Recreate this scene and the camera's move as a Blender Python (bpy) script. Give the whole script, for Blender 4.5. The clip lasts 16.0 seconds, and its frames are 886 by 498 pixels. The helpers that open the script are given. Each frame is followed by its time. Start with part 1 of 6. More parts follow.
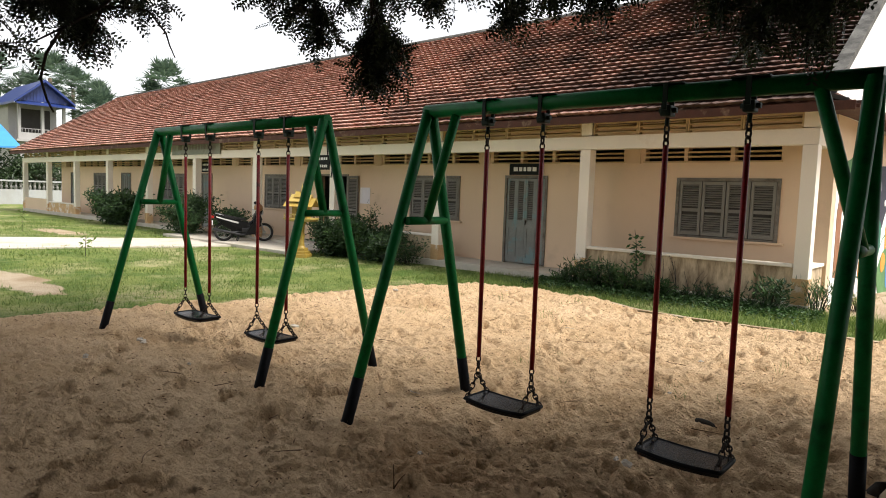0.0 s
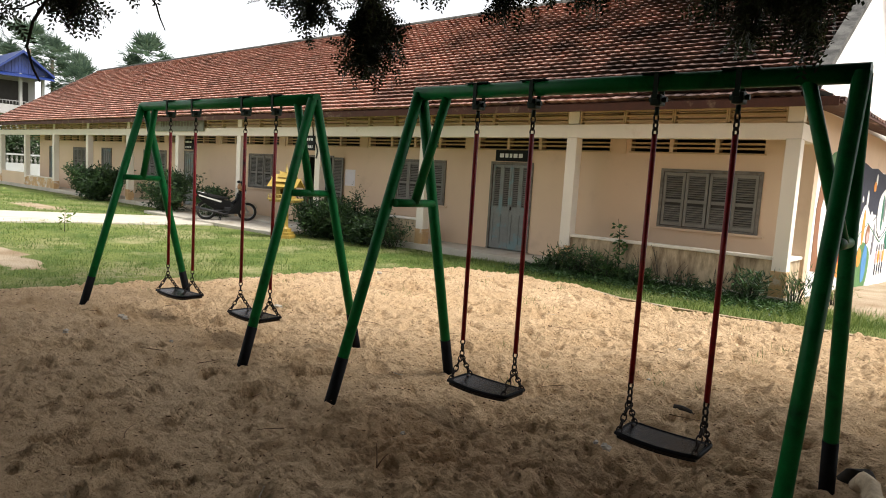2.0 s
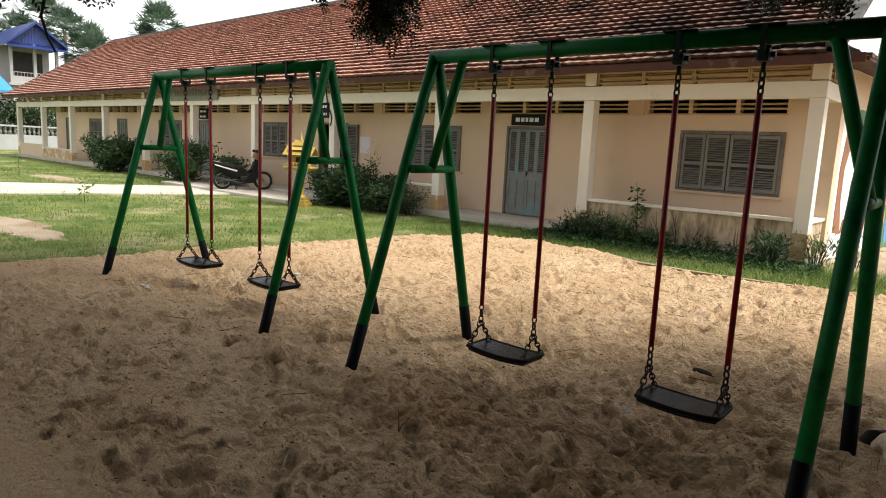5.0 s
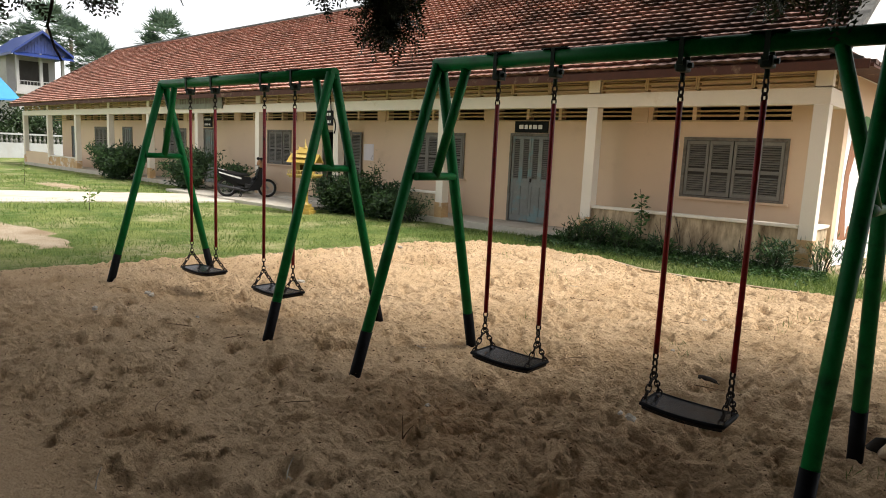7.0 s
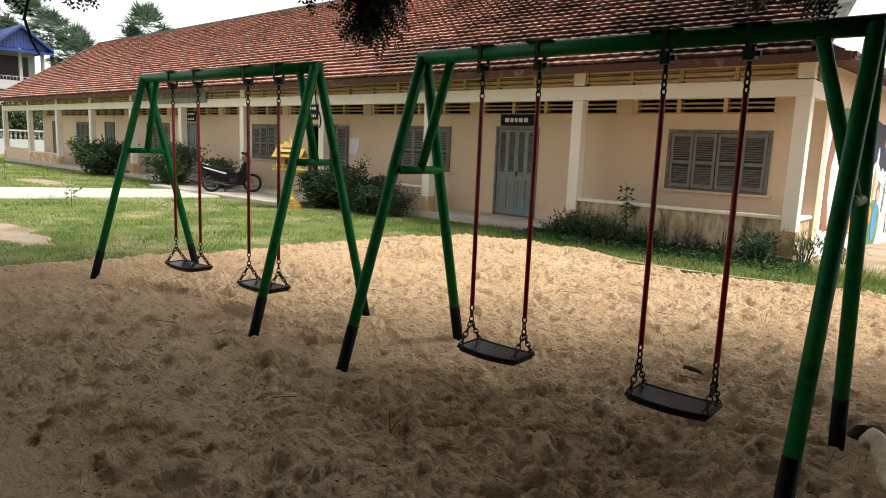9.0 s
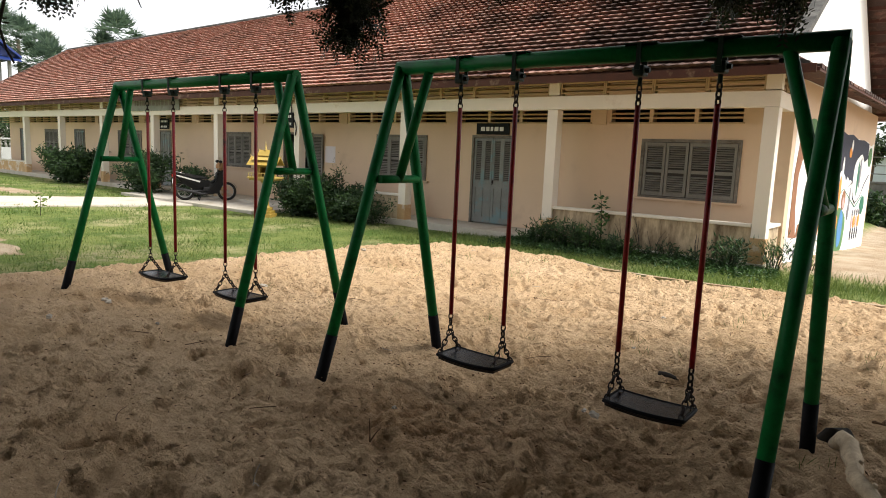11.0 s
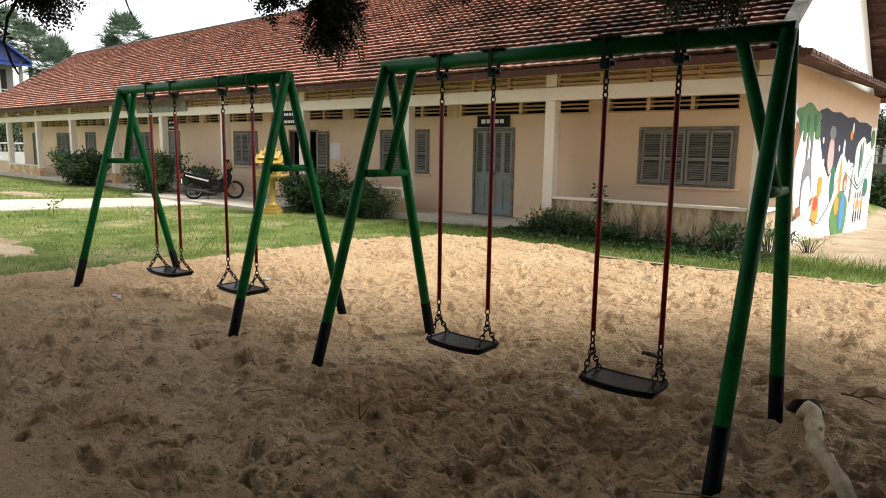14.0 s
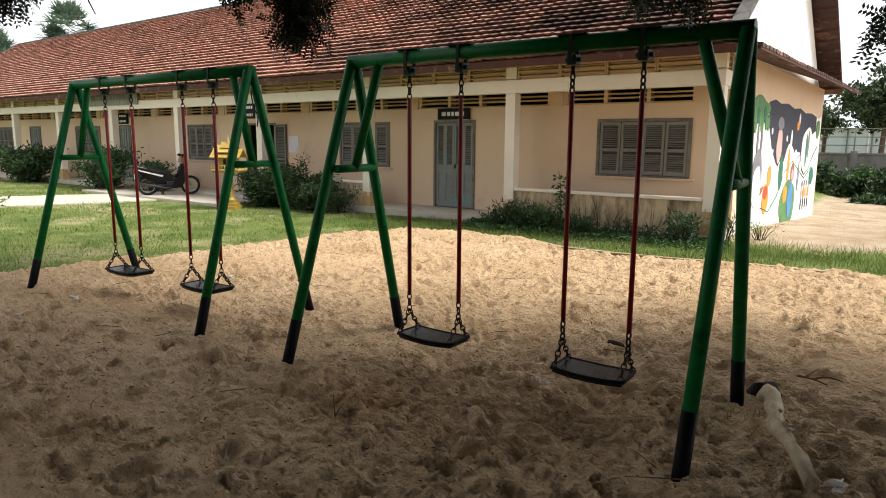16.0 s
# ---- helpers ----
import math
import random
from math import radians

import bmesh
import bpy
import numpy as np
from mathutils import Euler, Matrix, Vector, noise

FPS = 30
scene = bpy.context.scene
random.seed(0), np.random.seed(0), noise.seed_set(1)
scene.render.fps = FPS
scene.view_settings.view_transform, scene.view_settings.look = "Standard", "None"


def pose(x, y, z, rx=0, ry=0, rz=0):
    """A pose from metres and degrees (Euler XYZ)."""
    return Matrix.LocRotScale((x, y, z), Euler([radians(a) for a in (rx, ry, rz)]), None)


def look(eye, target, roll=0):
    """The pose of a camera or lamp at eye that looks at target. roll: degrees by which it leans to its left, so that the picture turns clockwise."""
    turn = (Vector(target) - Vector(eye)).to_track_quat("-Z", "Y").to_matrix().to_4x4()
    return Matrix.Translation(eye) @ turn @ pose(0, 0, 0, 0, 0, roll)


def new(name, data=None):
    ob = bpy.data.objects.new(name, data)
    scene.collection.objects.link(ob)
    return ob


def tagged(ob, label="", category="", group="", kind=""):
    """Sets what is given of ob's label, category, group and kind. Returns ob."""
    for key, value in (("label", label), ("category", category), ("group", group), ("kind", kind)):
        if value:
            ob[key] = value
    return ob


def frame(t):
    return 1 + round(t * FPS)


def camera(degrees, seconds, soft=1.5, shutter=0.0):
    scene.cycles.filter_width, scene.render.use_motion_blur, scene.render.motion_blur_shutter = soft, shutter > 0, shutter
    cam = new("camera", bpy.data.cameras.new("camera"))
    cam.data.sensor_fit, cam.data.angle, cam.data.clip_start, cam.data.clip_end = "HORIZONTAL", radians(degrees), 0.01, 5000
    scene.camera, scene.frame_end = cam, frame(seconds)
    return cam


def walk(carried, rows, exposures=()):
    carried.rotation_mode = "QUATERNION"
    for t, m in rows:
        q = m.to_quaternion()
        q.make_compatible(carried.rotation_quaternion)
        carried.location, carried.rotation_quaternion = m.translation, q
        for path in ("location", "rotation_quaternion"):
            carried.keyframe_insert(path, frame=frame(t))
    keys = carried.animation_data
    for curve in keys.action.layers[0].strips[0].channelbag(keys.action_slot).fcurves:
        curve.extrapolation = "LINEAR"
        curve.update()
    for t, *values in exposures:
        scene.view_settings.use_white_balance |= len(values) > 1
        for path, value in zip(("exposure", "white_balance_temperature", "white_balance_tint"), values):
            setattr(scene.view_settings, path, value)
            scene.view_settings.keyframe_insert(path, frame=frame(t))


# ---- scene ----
cam = camera(68.3, 16.0, soft=1.0)
PATH = [
    (0, (9.648, -12.924, 1.593), (8.312, -11.446, 1.428), 2.0),
    (0.5, (9.642, -12.951, 1.603), (8.268, -11.503, 1.467), 2.2),
    (1, (9.638, -12.964, 1.602), (8.253, -11.526, 1.489), 2.9),
    (1.5, (9.643, -12.964, 1.588), (8.31, -11.48, 1.438), 3.6),
    (2, (9.636, -12.956, 1.578), (8.343, -11.444, 1.37), 3.6),
    (2.5, (9.626, -12.966, 1.577), (8.341, -11.452, 1.347), 3.8),
    (3, (9.62, -12.962, 1.57), (8.32, -11.468, 1.289), 3.8),
    (3.5, (9.618, -12.961, 1.567), (8.306, -11.481, 1.268), 3.1),
    (4, (9.615, -12.959, 1.57), (8.306, -11.48, 1.254), 2.9),
    (6.5, (9.618, -12.961, 1.572), (8.289, -11.496, 1.275), 2.5),
    (7, (9.615, -12.96, 1.572), (8.288, -11.492, 1.281), 2.6),
    (7.5, (9.613, -12.959, 1.567), (8.282, -11.496, 1.273), 2.6),
    (8, (9.614, -12.96, 1.573), (8.282, -11.497, 1.278), 2.6),
    (8.5, (9.619, -12.958, 1.57), (8.308, -11.477, 1.275), 2.5),
    (9, (9.622, -12.953, 1.571), (8.327, -11.461, 1.263), 2.3),
    (9.5, (9.616, -12.956, 1.573), (8.345, -11.44, 1.282), 2.5),
    (12, (9.636, -13.016, 1.586), (8.448, -11.433, 1.298), 1.6),
    (12.5, (9.666, -13.031, 1.589), (8.523, -11.427, 1.239), 0.6),
    (13, (9.744, -13.043, 1.589), (8.563, -11.465, 1.252), 0.9),
    (13.5, (9.853, -13.048, 1.594), (8.591, -11.525, 1.301), 0.4),
    (14, (9.924, -13.052, 1.586), (8.656, -11.534, 1.284), 0.9),
    (14.5, (9.939, -13.062, 1.585), (8.699, -11.529, 1.254), 1.2),
    (15, (9.913, -13.074, 1.594), (8.75, -11.485, 1.241), 1.0),
    (15.5, (9.883, -13.099, 1.599), (8.731, -11.505, 1.233), 0.7),
    (16, (9.876, -13.123, 1.61), (8.709, -11.531, 1.285), 0.5),
]
walk(cam, [(t, look(eye, target, roll)) for t, eye, target, roll in PATH])

# ================= world and light =================
world = bpy.data.worlds.new("overcast_sky")
scene.world = world
world.use_nodes = True
wn = world.node_tree
sky = wn.nodes.new("ShaderNodeTexSky")
sky.sky_type = "NISHITA"
sky.sun_disc = False
sky.sun_elevation, sky.sun_rotation = radians(57), radians(73)
sky.air_density, sky.dust_density, sky.ozone_density = 1.0, 1.5, 1.0
hs = wn.nodes.new("ShaderNodeHueSaturation")
hs.inputs["Saturation"].default_value = 0.12
wn.links.new(sky.outputs[0], hs.inputs["Color"])
wn.links.new(hs.outputs[0], wn.nodes["Background"].inputs["Color"])
wn.nodes["Background"].inputs["Strength"].default_value = 0.135
sun = new("sun", bpy.data.lights.new("sun", "SUN"))
sun.data.energy, sun.data.angle, sun.data.color = 2.85, radians(22), (1.0, 0.95, 0.87)
sun.matrix_world = look((0, 0, 0), (-0.52, -0.16, -0.84))
scene.view_settings.exposure = 1.03

# ================= materials =================
def nd(nt, kind, **kw):
    n = nt.nodes.new(kind)
    for k, v in kw.items():
        n.inputs[k].default_value = v
    return n


def base_mat(name):
    m = bpy.data.materials.new(name)
    m.use_nodes = True
    nt = m.node_tree
    return m, nt, nt.nodes["Principled BSDF"]


def rgb(c, k=1.0):
    return (min(1, c[0] * k), min(1, c[1] * k), min(1, c[2] * k), 1)


def noise_tex(nt, scale, detail=4, rough=0.6, stretch=(1, 1, 1)):
    tc = nt.nodes.new("ShaderNodeTexCoord")
    mp = nt.nodes.new("ShaderNodeMapping")
    mp.inputs["Scale"].default_value = stretch
    no = nd(nt, "ShaderNodeTexNoise", Scale=scale, Detail=detail, Roughness=rough)
    nt.links.new(tc.outputs["Object"], mp.inputs["Vector"])
    nt.links.new(mp.outputs["Vector"], no.inputs["Vector"])
    return no.outputs["Fac"]


def ramp(nt, fac, a, b):
    r = nt.nodes.new("ShaderNodeMapRange")
    r.inputs["From Min"].default_value, r.inputs["From Max"].default_value = a, b
    r.clamp = True
    nt.links.new(fac, r.inputs["Value"])
    return r.outputs["Result"]


def mixc(nt, fac, a, b):
    m = nt.nodes.new("ShaderNodeMix")
    m.data_type = "RGBA"
    for sock, v in ((m.inputs["Factor"], fac), (m.inputs["A"], a), (m.inputs["B"], b)):
        if isinstance(v, (tuple, float, int)):
            sock.default_value = v
        else:
            nt.links.new(v, sock)
    return m.outputs["Result"]


def bump(nt, bsdf, fac, strength, dist):
    b = nd(nt, "ShaderNodeBump", Strength=strength, Distance=dist)
    nt.links.new(fac, b.inputs["Height"])
    nt.links.new(b.outputs["Normal"], bsdf.inputs["Normal"])


def rand_value(nt):
    """A random number for each object and each loose piece of a mesh."""
    a = nt.nodes.new("ShaderNodeObjectInfo")
    b = nt.nodes.new("ShaderNodeNewGeometry")
    s = nt.nodes.new("ShaderNodeMath")
    s.operation = "ADD"
    f = nt.nodes.new("ShaderNodeMath")
    f.operation = "FRACT"
    nt.links.new(a.outputs["Random"], s.inputs[0])
    nt.links.new(b.outputs["Random Per Island"], s.inputs[1])
    nt.links.new(s.outputs[0], f.inputs[0])
    return f.outputs[0]


def mat(name, col, rough=0.8, var=0.18, scale=2.0, fine=45.0, bumps=0.25, dist=0.01, metal=0.0,
        stain=None, stain_at=(0.55, 0.75), stain_scale=1.2, stretch=(1, 1, 1), piece=0.0, spec=0.5):
    """Two scales of variation, an optional stain with a shape of its own, and relief."""
    m, nt, b = base_mat(name)
    big = ramp(nt, noise_tex(nt, scale, 5), 0.3, 0.7)
    small = noise_tex(nt, fine, 4, 0.7, stretch)
    c = mixc(nt, big, rgb(col, 1 - var), rgb(col, 1 + var))
    c = mixc(nt, ramp(nt, small, 0.35, 0.8), c, rgb(col, 1 - 1.6 * var))
    if piece:
        c = mixc(nt, ramp(nt, rand_value(nt), 0.0, 1.0), c, rgb(col, 1 - piece))
    if stain:
        s = ramp(nt, noise_tex(nt, stain_scale, 6, 0.65, stretch), *stain_at)
        c = mixc(nt, s, c, rgb(stain))
    nt.links.new(c, b.inputs["Base Color"])
    b.inputs["Roughness"].default_value = rough
    b.inputs["Metallic"].default_value = metal
    b.inputs["Specular IOR Level"].default_value = spec
    if bumps:
        bump(nt, b, small, bumps, dist)
    return m


def leaf_mat(name, dark, light, trans=0.25):
    m, nt, b = base_mat(name)
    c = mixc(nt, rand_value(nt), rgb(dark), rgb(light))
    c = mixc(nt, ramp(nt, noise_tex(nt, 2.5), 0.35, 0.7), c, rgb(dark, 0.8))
    nt.links.new(c, b.inputs["Base Color"])
    b.inputs["Roughness"].default_value = 0.55
    t = nt.nodes.new("ShaderNodeBsdfTranslucent")
    nt.links.new(c, t.inputs["Color"])
    mx = nt.nodes.new("ShaderNodeMixShader")
    mx.inputs[0].default_value = trans
    nt.links.new(b.outputs[0], mx.inputs[1])
    nt.links.new(t.outputs[0], mx.inputs[2])
    nt.links.new(mx.outputs[0], nt.nodes["Material Output"].inputs["Surface"])
    return m


M_wall = mat("wall_paint_peach", (0.71, 0.533, 0.375), 0.85, 0.05, 0.7, 60, 0.12, 0.004, stain=(0.56, 0.41, 0.29), stain_at=(0.58, 0.85))
M_cream = mat("cream_paint", (0.82, 0.75, 0.65), 0.8, 0.06, 1.2, 60, 0.12, 0.004, stain=(0.55, 0.42, 0.28), stain_at=(0.62, 0.85))
M_lowwall = mat("stained_low_wall", (0.60, 0.47, 0.31), 0.9, 0.12, 1.5, 50, 0.3, 0.006, stain=(0.13, 0.085, 0.045), stain_at=(0.44, 0.68), stain_scale=2.6, stretch=(1.6, 1.6, 0.45))
M_plinth = mat("rusty_plinth_plaster", (0.62, 0.40, 0.20), 0.9, 0.2, 2.5, 40, 0.3, 0.006, stain=(0.72, 0.66, 0.58), stain_at=(0.5, 0.62), stain_scale=3)
M_white = mat("white_wall_paint", (0.80, 0.79, 0.76), 0.85, 0.04, 0.6, 60, 0.1, 0.004, stain=(0.62, 0.57, 0.5), stain_at=(0.65, 0.9))
M_vent = mat("ochre_vent_paint", (0.50, 0.37, 0.21), 0.85, 0.15, 2.5, 40, 0.2, 0.004)
# shade put in as colour behind louvres; the flashing's own dark colour too
M_dark = mat("shade_fill_and_flashing", (0.05, 0.045, 0.04), 0.95, 0.2)
M_ceil = mat("ceiling_boards", (0.34, 0.25, 0.16), 0.9, 0.15, 2, 30)
M_shutter = mat("grey_green_shutter_paint", (0.205, 0.195, 0.172), 0.75, 0.14, 3.0, 35, 0.25, 0.004, stain=(0.17, 0.16, 0.14), stain_at=(0.56, 0.75), stain_scale=4, stretch=(2, 2, 0.5))
M_frame = mat("weathered_window_frame", (0.20, 0.18, 0.155), 0.85, 0.25, 4, 40, 0.3, 0.004, stain=(0.10, 0.08, 0.06), stain_at=(0.5, 0.7), stain_scale=5)
M_door = mat("blue_grey_door_paint", (0.215, 0.222, 0.212), 0.7, 0.16, 3, 40, 0.25, 0.004, stain=(0.16, 0.24, 0.25), stain_at=(0.52, 0.6), stain_scale=2.2)
M_fascia = mat("red_brown_fascia", (0.075, 0.023, 0.012), 0.8, 0.25, 3, 40, 0.3, 0.006, stain=(0.22, 0.15, 0.10), stain_at=(0.58, 0.72), stain_scale=4)
M_cement = mat("weathered_cement", (0.13, 0.125, 0.115), 0.95, 0.25, 2.5, 30, 0.5, 0.01, stain=(0.04, 0.038, 0.035), stain_at=(0.42, 0.6), stain_scale=3)
M_conc = mat("pale_concrete", (0.56, 0.51, 0.43), 0.95, 0.15, 1.2, 40, 0.4, 0.006, stain=(0.36, 0.30, 0.22), stain_at=(0.5, 0.7))
M_sign = mat("black_sign_board", (0.012, 0.014, 0.015), 0.7, 0.2, 4, 40, 0.1, spec=0.15)
M_letter = mat("white_sign_lettering", (0.78, 0.78, 0.76), 0.7, 0.05)
M_board = mat("grey_green_name_board", (0.24, 0.25, 0.21), 0.7, 0.2, 2, 30, 0.2, 0.004, stain=(0.14, 0.12, 0.1), stain_at=(0.5, 0.7))
M_paper = mat("white_notice_paper", (0.74, 0.70, 0.74), 0.8, 0.05, 6)
M_green = mat("green_gloss_paint", (0.003, 0.112, 0.026), 0.42, 0.2, 5, 50, 0.12, 0.003, spec=0.10, stain=(0.002, 0.036, 0.012), stain_at=(0.52, 0.75), stain_scale=6)
M_black = mat("black_paint", (0.006, 0.006, 0.007), 0.5, 0.3, 8, 60, 0.2, 0.003, spec=0.05)
M_rubber = mat("black_rubber", (0.006, 0.006, 0.008), 0.24, 0.3, 10, 60, 0.2, 0.003, stain=(0.07, 0.06, 0.05), stain_at=(0.58, 0.85), stain_scale=7, spec=0.3)
M_red = mat("dark_red_paint", (0.21, 0.010, 0.012), 0.4, 0.25, 6, 50, 0.15, 0.003, stain=(0.05, 0.006, 0.006), stain_at=(0.55, 0.7), stain_scale=5, spec=0.25)
M_chain = mat("dark_iron_chain", (0.022, 0.015, 0.012), 0.65, 0.3, 20, 80, 0.2, 0.002, metal=0.2, spec=0.25)


def tile_material():
    m, nt, b = base_mat("terracotta_roof_tile")
    r = rand_value(nt)
    c = mixc(nt, r, (0.20, 0.066, 0.045, 1), (0.41, 0.158, 0.110, 1))
    c = mixc(nt, ramp(nt, noise_tex(nt, 8.0, 5, 0.7), 0.40, 0.64), c, (0.58, 0.38, 0.31, 1))
    tc = nt.nodes.new("ShaderNodeNewGeometry")
    sx = nt.nodes.new("ShaderNodeSeparateXYZ")
    nt.links.new(tc.outputs["Position"], sx.inputs[0])
    old = ramp(nt, sx.outputs["X"], -6.0, 7.0)
    pn = nd(nt, "ShaderNodeTexNoise", Scale=0.7, Detail=6, Roughness=0.7)
    nt.links.new(tc.outputs["Position"], pn.inputs["Vector"])
    ad = nt.nodes.new("ShaderNodeMath")
    ad.operation = "MULTIPLY_ADD"
    nt.links.new(old, ad.inputs[0])
    ad.inputs[1].default_value = 0.32
    nt.links.new(pn.outputs["Fac"], ad.inputs[2])
    c = mixc(nt, ramp(nt, ad.outputs[0], 0.52, 0.80), c, (0.060, 0.036, 0.030, 1))
    pl = nd(nt, "ShaderNodeTexNoise", Scale=22.0, Detail=3, Roughness=0.7)
    nt.links.new(tc.outputs["Position"], pl.inputs["Vector"])
    c = mixc(nt, ramp(nt, pl.outputs["Fac"], 0.58, 0.70), c, (0.09, 0.065, 0.055, 1))
    nt.links.new(c, b.inputs["Base Color"])
    b.inputs["Roughness"].default_value = 0.8
    b.inputs["Specular IOR Level"].default_value = 0.3
    bump(nt, b, noise_tex(nt, 40, 4, 0.7), 0.35, 0.01)
    return m


M_tile = tile_material()

# ================= mesh helpers =================


def box(bm, x0, y0, z0, x1, y1, z1, bev=0.0):
    g = bmesh.ops.create_cube(bm, size=1.0, matrix=Matrix.Translation(((x0 + x1) / 2, (y0 + y1) / 2, (z0 + z1) / 2)) @ Matrix.Diagonal((abs(x1 - x0), abs(y1 - y0), abs(z1 - z0), 1)))
    if bev:
        es = list({e for v in g["verts"] for e in v.link_edges})
        bmesh.ops.bevel(bm, geom=es, offset=bev, segments=2, affect="EDGES", profile=0.6)


def tube(bm, pts, r, seg=12, r2=None, caps=True):
    """A tube along a list of points."""
    pts = [Vector(p) for p in pts]
    rings = []
    up = None
    for i, p in enumerate(pts):
        d = (pts[min(i + 1, len(pts) - 1)] - pts[max(i - 1, 0)]).normalized()
        if up is None:
            up = d.orthogonal().normalized()
        s = d.cross(up).normalized()
        up = s.cross(d).normalized()
        rr = r if r2 is None else r + (r2 - r) * i / (len(pts) - 1)
        rings.append([bm.verts.new(p + rr * (math.cos(a) * up + math.sin(a) * s)) for a in (2 * math.pi * k / seg for k in range(seg))])
    for a, b in zip(rings, rings[1:]):
        for k in range(seg):
            bm.faces.new((a[k], a[(k + 1) % seg], b[(k + 1) % seg], b[k])).smooth = True
    if caps:
        bm.faces.new(rings[0][::-1])
        bm.faces.new(rings[-1])


def lathe(bm, prof, centre=(0, 0, 0), seg=16):
    """A turned form from (radius, height) pairs."""
    c = Vector(centre)
    rings = [[bm.verts.new(c + Vector((r * math.cos(2 * math.pi * k / seg), r * math.sin(2 * math.pi * k / seg), z))) for k in range(seg)] for r, z in prof]
    for a, b in zip(rings, rings[1:]):
        for k in range(seg):
            bm.faces.new((a[k], a[(k + 1) % seg], b[(k + 1) % seg], b[k]))
    bm.faces.new(rings[0][::-1])
    bm.faces.new(rings[-1])


def torus(bm, m, R, r, seg=10, sub=6, sx=1.0, sy=1.0):
    rings = []
    for i in range(seg):
        a = 2 * math.pi * i / seg
        rings.append([bm.verts.new(m @ Vector((sx * math.cos(a) * (R + r * math.cos(b)), sy * math.sin(a) * (R + r * math.cos(b)), r * math.sin(b)))) for b in (2 * math.pi * k / sub for k in range(sub))])
    for i in range(seg):
        a, b = rings[i], rings[(i + 1) % seg]
        for k in range(sub):
            bm.faces.new((a[k], b[k], b[(k + 1) % sub], a[(k + 1) % sub])).smooth = True


def prism(bm, poly, axis, lo, hi):
    """A flat outline pushed through from lo to hi along an axis; poly holds the two other coordinates in order."""
    def put(p, v):
        q = list(p)
        q.insert(axis, v)
        return bm.verts.new(q)
    a = [put(p, lo) for p in poly]
    b = [put(p, hi) for p in poly]
    n = len(poly)
    bm.faces.new(a)
    bm.faces.new(b[::-1])
    for i in range(n):
        bm.faces.new((a[i], b[i], b[(i + 1) % n], a[(i + 1) % n]))
    bmesh.ops.recalc_face_normals(bm, faces=bm.faces)


def to_mesh(name, bm, material):
    me = bpy.data.meshes.new(name)
    bm.to_mesh(me)
    bm.free()
    me.materials.append(material)
    return me


def part(name, bm, material, parent, label=""):
    ob = new(name, to_mesh(name, bm, material))
    ob.parent = parent
    return tagged(ob, label=label)


def piece(name, me, parent, m):
    ob = new(name, me)
    ob.parent = parent
    ob.matrix_local = m
    return ob


def raw(name, verts, faces, material, parent=None, smooth=False):
    """A mesh from arrays worked out in code."""
    me = bpy.data.meshes.new(name)
    me.from_pydata([tuple(v) for v in verts], [], [tuple(f) for f in faces])
    me.materials.append(material)
    if smooth:
        me.polygons.foreach_set("use_smooth", [True] * len(me.polygons))
    me.update()
    ob = new(name, me)
    if parent:
        ob.parent = parent
    return ob


def thing(name, loc, label, category, group="", kind=""):
    e = new(name)
    e.location = loc
    e.empty_display_size = 0.2
    return tagged(e, label, category, group, kind)


def single(name, bm, material, label, category, kind="", group=""):
    return tagged(new(name, to_mesh(name, bm, material)), label, category, group, kind)


# ================= ground =================
GZ = -0.16
RELIEF = 1.4
rng = np.random.default_rng(7)


def vnoise(x, y, seed=0):
    """Smooth value noise on arrays."""
    xi, yi = np.floor(x).astype(int), np.floor(y).astype(int)
    fx, fy = x - xi, y - yi
    fx, fy = fx * fx * (3 - 2 * fx), fy * fy * (3 - 2 * fy)

    def h(a, b):
        s = np.sin(a * 127.1 + b * 311.7 + seed * 74.7) * 43758.5453
        return s - np.floor(s)
    return (h(xi, yi) * (1 - fx) + h(xi + 1, yi) * fx) * (1 - fy) + (h(xi, yi + 1) * (1 - fx) + h(xi + 1, yi + 1) * fx) * fy


def ss(a, b, v):
    t = np.clip((v - a) / (b - a), 0, 1)
    return t * t * (3 - 2 * t)


def sand_mask(x, y):
    left = 0.12 + 0.16 * (y + 10.7) + 0.25 * (vnoise(x * 1.3, y * 1.3, 3) - 0.5)
    back = -2.75 - 0.30 * np.exp(-((x - 5.8) / 1.0) ** 2) + 0.35 * (vnoise(x * 1.1, y * 1.1, 4) - 0.5)
    back = back - 0.36 * ss(4.2, 5.2, x) * ss(9.5, 7.0, x) - 2.6 * ss(2.6, 0.4, x)
    return ss(-0.12, 0.12, x - left) * ss(-0.10, 0.10, back - y)


def bare_mask(x, y):
    b = ss(6.2, 7.4, x) * ss(-0.9, 0.9, y + 1.6 * (vnoise(x * 0.6, y * 0.6, 9) - 0.5)) * ss(40, 30, y)
    patch = ss(1.0, 0.35, ((x + 3.3) / 1.9) ** 2 + ((y + 9.6) / 0.55) ** 2 + 0.9 * (vnoise(x * 1.5, y * 1.5, 5) - 0.5) + 0.7 * (vnoise(x * 5, y * 5, 55) - 0.5))
    patch2 = ss(1.0, 0.4, ((x + 15.5) / 2.6) ** 2 + ((y + 5.0) / 0.5) ** 2 + 0.6 * (vnoise(x, y, 6) - 0.5))
    patch3 = 0.4 * ss(1.0, 0.3, ((x + 0.6) / 0.9) ** 2 + ((y + 8.6) / 1.2) ** 2 + 0.8 * (vnoise(x * 1.4, y * 1.4, 8) - 0.5))
    return np.clip(b + patch + patch2 + patch3, 0, 1)


